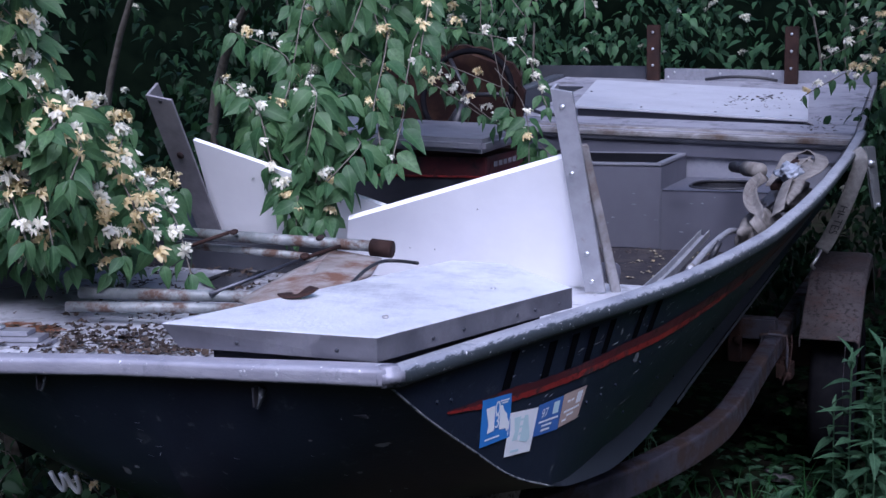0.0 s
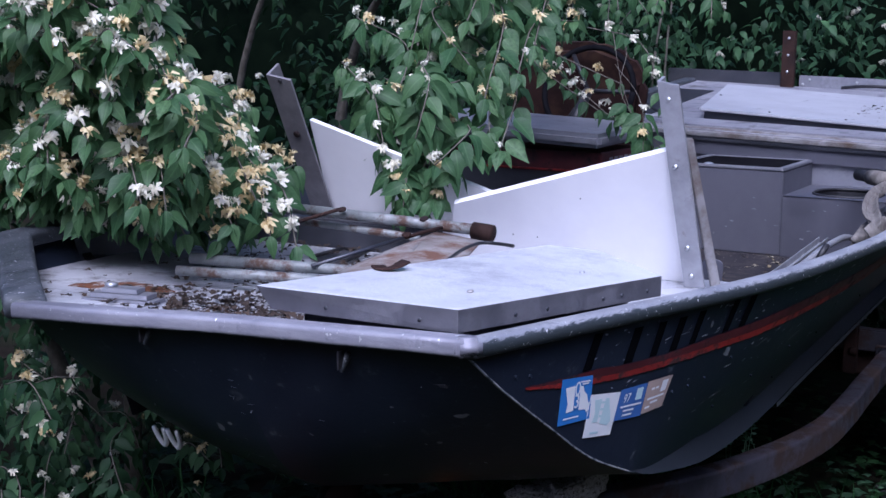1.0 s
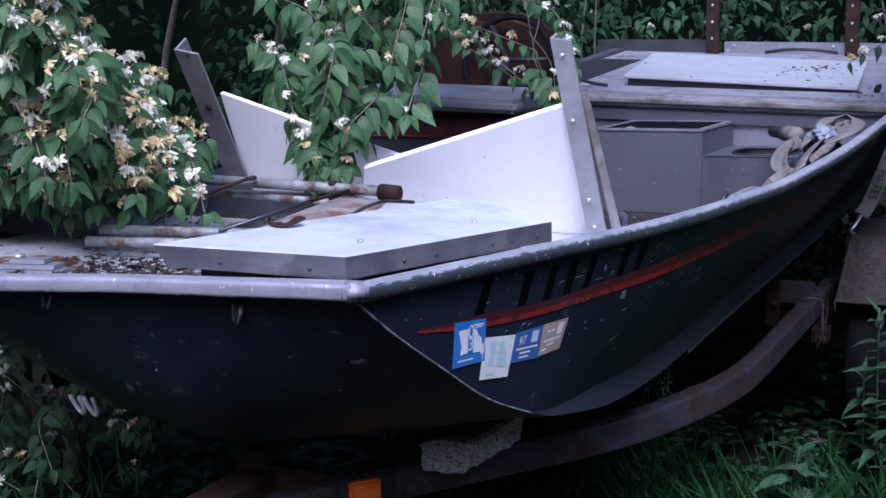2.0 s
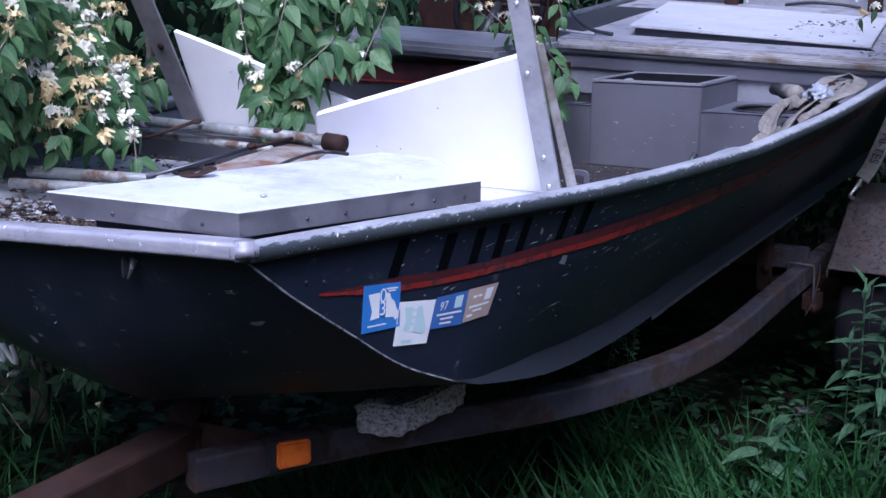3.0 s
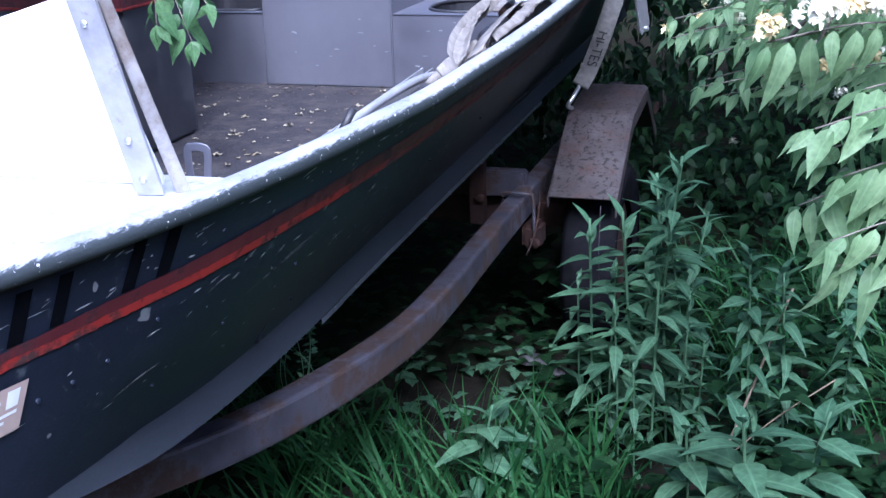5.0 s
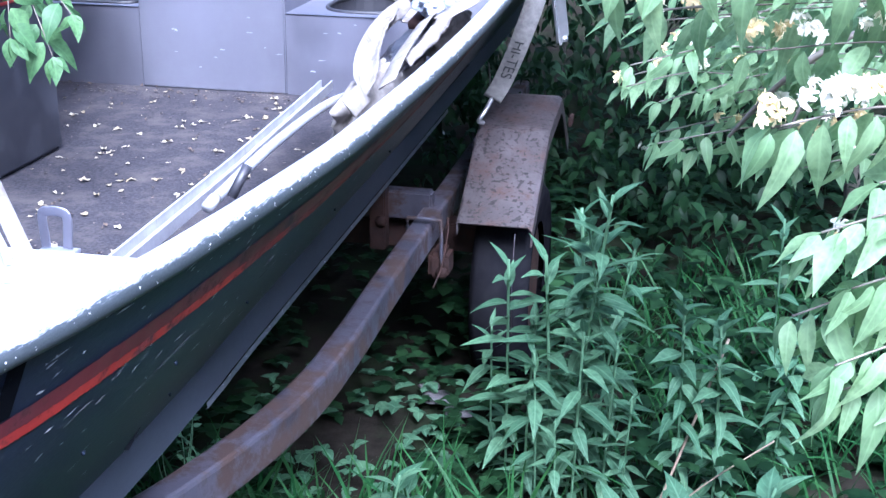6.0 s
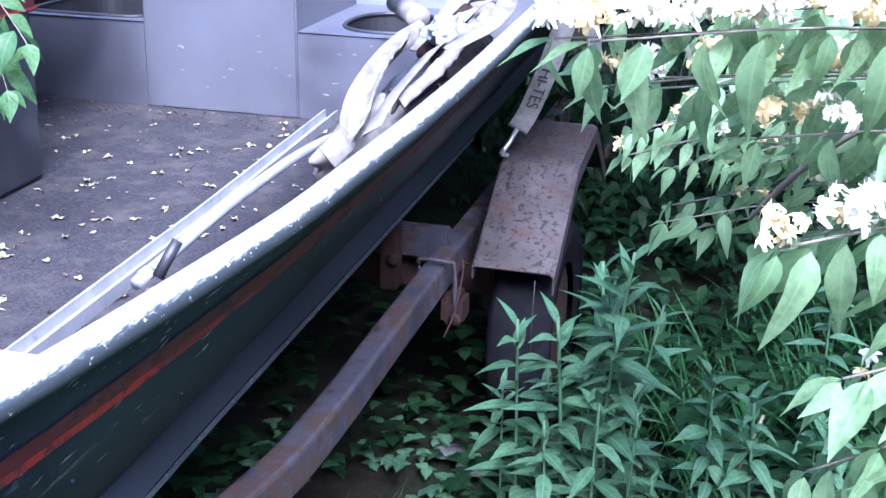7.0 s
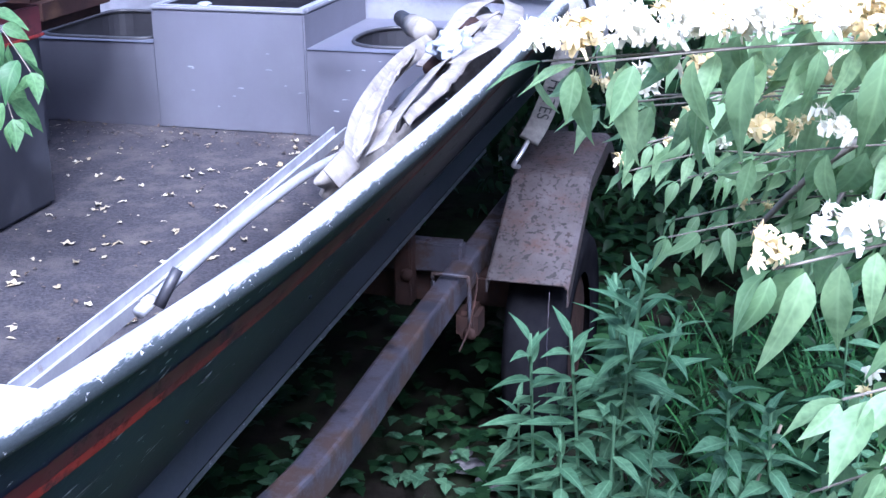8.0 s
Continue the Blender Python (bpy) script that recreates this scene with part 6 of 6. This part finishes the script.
# far thickets behind the boat and beyond the trailer
def thicket(name, label, boxes, seed, count, size=.07, bloom=0, stems=4, material="leafshade"):
    t = thing(name, label, "thicket")
    rr = random.Random(seed)
    mats, wh = [], []
    tot = sum((b[1] - b[0]) * (b[3] - b[2]) * (b[5] - b[4]) for b in boxes)
    for b in boxes:
        for k in range(int(count * (b[1] - b[0]) * (b[3] - b[2]) * (b[5] - b[4]) / tot)):
            p = Vector((rr.uniform(b[0], b[1]), rr.uniform(b[2], b[3]), rr.uniform(b[4], b[5])))
            d = noise.noise(p * 1.6 + Vector((seed, 0, 0))) + .6 * noise.noise(p * 4.5 + Vector((0, seed, 0)))
            if d < .02:
                continue
            w = Vector((rr.uniform(-1, 1), rr.uniform(-1.1, .4), rr.uniform(-1, .1)))
            mats.append(aim(p, w, (rr.uniform(-.4, .4), rr.uniform(-.7, .1), 1), size * rr.uniform(.7, 1.25)))
            if rr.random() < bloom:
                for j in range(3):
                    wh.append(Matrix.Translation(p + Vector((rr.uniform(-.02, .02), rr.uniform(-.03, 0), rr.uniform(0, .02)))) @ Euler((rr.uniform(-1, 1), rr.uniform(-1, 1), 0)).to_matrix().to_4x4())
    for k in range(stems):
        b = rr.choice(boxes)
        x, y = rr.uniform(b[0], b[1]), rr.uniform(b[2], b[3])
        trunk(t, [(x, y, 0), (x + rr.uniform(-.2, .2), y, b[5] * .5), (x + rr.uniform(-.5, .5), y + rr.uniform(-.4, .4), b[5])], .011, .003, "stem")
    joined("foliage", FAR_LEAVES, mats, material, t)
    if wh:
        joined("blossoms", BLOSSOMS, wh, "petal", t, "scattered pale blossoms")


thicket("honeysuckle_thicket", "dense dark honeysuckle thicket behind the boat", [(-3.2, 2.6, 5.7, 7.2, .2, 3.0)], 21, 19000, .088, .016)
# the next two thickets carry their shade in the darkest leaf colour
thicket("honeysuckle_thicket", "dense dark honeysuckle thicket along the boat's far side", [(-3.0, -1.15, 1.6, 5.7, .1, 2.9), (-1.15, -.95, 2.2, 5.7, 1.1, 2.9)], 22, 13000, .080, .006, 4, "leafdeepshade")
thicket("honeysuckle_thicket", "shady undergrowth beyond the trailer", [(1.30, 3.0, 3.5, 5.7, .05, 2.2), (.75, 1.35, 3.9, 5.6, .05, 1.3), (-.6, .75, 4.4, 5.8, .02, .6), (-.8, 1.9, 5.8, 6.6, .02, 1.2)], 23, 19000, .07, .003, 1, "leafdeepshade")
# two unseen canopies, added overhead only to block light from stern and trailer
thicket("honeysuckle_thicket", "unseen leafy canopy added to shade the stern", [(-2.6, 2.2, 5.0, 7.0, 2.7, 3.6)], 24, 2500, .08, 0, 0)
thicket("honeysuckle_thicket", "unseen leafy canopy added to shade the trailer's side", [(1.15, 3.2, 2.1, 5.6, 1.95, 2.8)], 26, 16000, .10, 0, 0, "leafdeepshade")
thicket("honeysuckle_thicket", "shady undergrowth along the trailer tongue", [(-3.0, -1.3, -.6, 1.6, .02, 1.1)], 25, 6000, .065, .006)

# distant wood all round the clearing, its deep shade put into near-black colour
# the unseen front arc is added to keep upright metal from mirroring bright sky
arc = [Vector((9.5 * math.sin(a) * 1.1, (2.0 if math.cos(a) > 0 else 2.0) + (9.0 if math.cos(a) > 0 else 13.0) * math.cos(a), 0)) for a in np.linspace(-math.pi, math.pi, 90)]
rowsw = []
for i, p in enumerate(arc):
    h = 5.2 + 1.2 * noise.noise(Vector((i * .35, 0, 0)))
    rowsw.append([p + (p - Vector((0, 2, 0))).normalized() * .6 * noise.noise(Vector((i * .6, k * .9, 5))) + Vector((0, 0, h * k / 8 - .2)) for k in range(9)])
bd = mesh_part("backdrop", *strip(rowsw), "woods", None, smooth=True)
tagged(bd, "wooded backdrop round the clearing, painted near-black for shade", "woods", kind="structure")

# ---- ground plants ----
def weed_plant(name, seed, height, leaf_len, turns, label, material="weed", count=28, shapes=LANCE):
    t = thing(name, label, "weed", group="weeds beside the trailer")
    rr = random.Random(seed)
    bend = Vector((rr.uniform(-.08, .08), rr.uniform(-.1, .03), 0))
    pts = smooth_path([(0, 0, -.02), bend * .4 + Vector((0, 0, height * .5)), bend + Vector((0, 0, height))], 7)
    tube("stem", pts, .0035, material, t, "green stem", 6, up=(.1, .9, .2))
    mes = weed_plant.cache.setdefault((material, id(shapes)), [shape_mesh("leaf", sh, material) for sh in shapes])
    for i in range(count):
        u = .12 + .88 * (i / count) ** .9
        k = min(len(pts) - 2, int(u * (len(pts) - 1)))
        p = pts[k].lerp(pts[k + 1], u * (len(pts) - 1) - k)
        a = i * 2.4 + rr.uniform(-.3, .3)
        rise = -.02 + 1.7 * max(0, u - .80) / .20 + .30 * u + rr.uniform(-.25, .25)
        d = Vector((math.cos(a), math.sin(a), rise))
        l = leaf_len * (1.0 if u < .75 else 1.0 - 1.7 * (u - .75)) * rr.uniform(.75, 1.1) * (.6 + .5 * min(1, u * 2.5))
        ob = new("leaf", mes[i % len(mes)])
        ob.parent = t
        ob.matrix_basis = aim(p, d, (0, 0, 1), l, rr.uniform(-.3, .3))
    return t


weed_plant.cache = {}
GOLD = [weed_plant("goldenrod", 31, .78, .118, 0, "tall fresh green weed with narrow leaves", count=32),
        weed_plant("goldenrod", 32, .66, .110, 0, "tall fresh green weed with narrow leaves", count=28),
        weed_plant("goldenrod", 33, .55, .112, 0, "fresh green weed with narrow leaves", count=24)]
SPOTS = [(1.126, 2.40, 0, 1.04), (1.240, 2.41, 0, .95), (.981, 2.40, 1, .98), (1.18, 2.37, 1, 1.10), (1.093, 2.36, 1, 1.03), (1.03, 2.33, 2, .95), (1.15, 2.28, 2, .95), (1.215, 2.31, 2, .86), (1.07, 2.27, 2, .82),
         (1.06, 2.52, 1, 1.0), (1.17, 2.54, 1, .92), (.93, 2.48, 2, .74), (1.26, 2.27, 2, .66), (1.12, 2.20, 2, .60), (1.62, 2.95, 1, .9)]
rs = random.Random(8)
first = set()
for x, y, k, sc in SPOTS:
    m = Matrix.Translation((x, y, ground_height(x, y))) @ Matrix.Rotation(rs.uniform(0, 6.28), 4, 'Z') @ Matrix.Scale(sc, 4)
    if k not in first:
        first.add(k)
        GOLD[k].matrix_basis = m
    else:
        q = copy_thing(GOLD[k], m)
        q.scale = (sc, sc, sc)
broad = weed_plant("broad_weed", 41, .40, .17, 0, "broad-leaved pale green weed in the grass", count=16, shapes=[leaf_shape(1, .40, .3, .25), leaf_shape(1, .36, .5, .2)])
broad.matrix_basis = Matrix.Translation((1.41, 1.87, 0))
for x, y, sc in ((.78, 1.95, .75), (1.28, 1.93, .85), (1.50, 1.97, .9), (1.36, 1.78, .7), (.86, 2.02, .6)):
    q = copy_thing(broad, Matrix.Translation((x, y, ground_height(x, y))) @ Matrix.Rotation(rs.uniform(0, 6.28), 4, 'Z'))
    q.scale = (sc, sc, sc)
feather = weed_plant("feathery_weed", 47, .56, .085, 0, "feathery light green weed among dim undergrowth", count=46, shapes=NARROW)
feather.matrix_basis = Matrix.Translation((1.47, 2.32, 0))
q = copy_thing(feather, Matrix.Translation((1.60, 2.50, 0)) @ Matrix.Rotation(2.0, 4, 'Z'))
q.scale = (.85, .85, .85)
q = copy_thing(feather, Matrix.Translation((1.385, 2.26, 0)) @ Matrix.Rotation(4.0, 4, 'Z'))
q.scale = (.95, .95, 1.05)
stalk = thing("dry_stalk", "pale leaning dry weed stalk", "stalk")
tube("stalk", smooth_path([(1.30, 2.18, 0), (1.38, 2.26, .22), (1.47, 2.36, .48)], 6), .0035, "straw", stalk, n=6)
tube("side_stalk", smooth_path([(1.33, 2.2, .08), (1.45, 2.22, .2), (1.58, 2.25, .3)], 6), .002, "straw", stalk, n=5)
sprig = thing("yellow_green_weed", "small yellow-green weed between hull and rail", "weed")
sp = Sprays(44)
for k in range(6):
    sp.spray((.50, 1.60, .35), (.53 + sp.r.uniform(-.04, .03), 1.62 + sp.r.uniform(-.08, .12), .585 + sp.r.uniform(0, .07)), .02, .016, .016, 0, .2, .5, .0010)
joined("foliage", LEAVES, sp.leaves, "weed", sprig)
for pts, th in sp.twigs:
    tube("stem", pts, th, "weed", sprig, n=5)


def carpet(name, label, region, count, shapes, material, seed, size, flat, height=0.0):
    rr = random.Random(seed)
    mats = []
    while len(mats) < count:
        x, y = rr.uniform(region[0], region[1]), rr.uniform(region[2], region[3])
        if noise.noise(Vector((x * 2.2, y * 2.2, seed))) < -.25:
            continue
        p = Vector((x, y, ground_height(x, y) + rr.uniform(.0, .03) + height * rr.random()))
        a = rr.uniform(0, 6.28)
        for k in range(3 if flat else 1):
            b = a + k * 2.1
            d = Vector((math.cos(b), math.sin(b), rr.uniform(-.1, .45) if flat else rr.uniform(1.2, 4)))
            mats.append(aim(p, d, (0, 0, 1) if flat else (math.cos(a + 1.5), math.sin(a + 1.5), .3), size * rr.uniform(.6, 1.3)))
    g = thing(name, label, "ground cover", kind="stuff")
    joined("foliage", shapes, mats, material, g)


BLADE = [leaf_shape(1, .030, .45, .3, 6), leaf_shape(1, .026, .85, .3, 7), leaf_shape(1, .036, .20, .3, 5)]
carpet("grass", "long fresh green grass along the trailer", (-.4, 1.15, 1.2, 2.15), 1300, BLADE, "grass", 51, .27, False)
carpet("grass", "long grass among the weeds", (1.15, 2.2, 2.3, 3.8), 620, BLADE, "grass", 52, .26, False)
carpet("grass", "sparse grass beside the tongue", (-1.8, .1, -.3, 1.4), 700, BLADE, "grass", 53, .24, False)
# low cover in the darkest leaf colour, standing in for shade under the plants
carpet("ground_ivy", "low leafy ground cover", (-.3, 2.0, 1.9, 4.0), 3000, ROUND, "leafdeepshade", 54, .036, True, .09)
carpet("ground_ivy", "low leafy ground cover in the shade", (-2.2, .5, -.5, 2.4), 3600, ROUND, "leafdeepshade", 55, .045, True, .10)
carpet("ground_ivy", "low leafy ground cover beyond the wheel", (.6, 2.8, 3.0, 5.6), 4200, ROUND, "leafdeepshade", 56, .05, True, .22)
carpet("ground_ivy", "small leafy seedlings under the trailer rail", (.25, .95, 1.9, 2.95), 420, ROUND, "weed", 59, .032, True, .06)
# unseen grass, added to throw light back onto the bow and hull
carpet("grass", "unseen grass before the boat, added to bounce light", (-1.0, 3.4, -3.6, .3), 4500, BLADE, "bouncegrass", 60, .20, True)
carpet("dead_grass", "matted dead grass under the trailer", (-.2, .75, .7, 1.5), 700, BLADE, "straw", 57, .22, True)
carpet("clover", "taller mixed weeds in the grass", (.95, 2.3, 1.7, 3.4), 560, ROUND, "leafdeepshade", 58, .045, True, .30)
carpet("ground_ivy", "small leafy weeds under the tall ones", (.85, 2.1, 1.9, 3.2), 2200, ROUND, "leafdeepshade", 62, .038, True, .10)

for x, y, sc in ((.73, 2.81, 1.0), (.69, 2.88, .7), (.80, 2.74, .8)):
    stone = thing("stone", "flat grey stone half hidden in the weeds", "stone", group="stones under the trailer")
    crumple((x, y, .03), (.045 * sc, .035 * sc, .014 * sc), x * 9, "stone_body", "foam", stone, 3, .3)

# fallen petals and litter in the cockpit and on the decks
rp = random.Random(61)
lit = thing("fallen_petals", "fallen pale honeysuckle petals on the cockpit floor", "petals", kind="stuff")
PET = [leaf_shape(1, .55, .1, .3, 4, 1.4, .25, .4), leaf_shape(1, .75, -.1, .4, 4, 1.2, -.3, .5), leaf_shape(1, .38, .2, .3, 3, 1.4, .35)]
mats = []
for k in range(190):
    p = Vector((rp.uniform(-.58, .60), rp.uniform(1.6, 3.08), FLOOR_Z + .004))
    a = rp.uniform(0, 6.28)
    for j in range(rp.choice((1, 1, 2, 3))):
        mats.append(aim(p, (math.cos(a + j * 1.3), math.sin(a + j * 1.3), rp.uniform(-.05, .2)), (0, 0, 1), rp.uniform(.008, .023)))
joined("petal_scatter", PET, mats, "petalfallen", lit)
lit2 = thing("leaf_litter", "dark wet leaf litter on the decks", "litter", kind="stuff")
mats = []
for k in range(1580):
    if k < 800:
        p = Vector((rp.gauss(-.08, .16), rp.gauss(.24, .09), DECK_Z + .026))
        if p.y < .02:
            continue
    elif k < 1400:
        p = Vector((rp.uniform(-.62, .12), rp.uniform(.30, 1.05), DECK_Z + .008))
    else:
        x, y = rp.choice(((.28, 4.25), (.46, 4.05), (.42, 4.5), (.72, 3.78)))
        x, y = x + rp.gauss(0, .05), y + rp.gauss(0, .12)
        p = Vector((x, y, stern_deck_z(x, y) + (.046 - .024 * (x + .355) if x < .64 else .014)))
    a = rp.uniform(0, 6.28)
    mats.append(aim(p, (math.cos(a), math.sin(a), rp.uniform(0, .3)), (0, 0, 1), rp.uniform(.010, .026)))
joined("litter_scatter", PET, mats, "litter", lit2)
crumbs = thing("floor_debris", "dark crumbs and twigs on the cockpit floor", "debris", kind="stuff")
mats = []
for k in range(500):
    y = rp.choice((rp.uniform(1.6, 3.08), rp.gauss(3.03, .05)))
    p = Vector((rp.uniform(-.58, .6), min(3.1, y), FLOOR_Z + .004))
    a = rp.uniform(0, 6.28)
    mats.append(aim(p, (math.cos(a), math.sin(a), rp.uniform(0, .5)), (0, 0, 1), rp.uniform(.004, .014)))
joined("crumbs", PET, mats, "litter", crumbs)
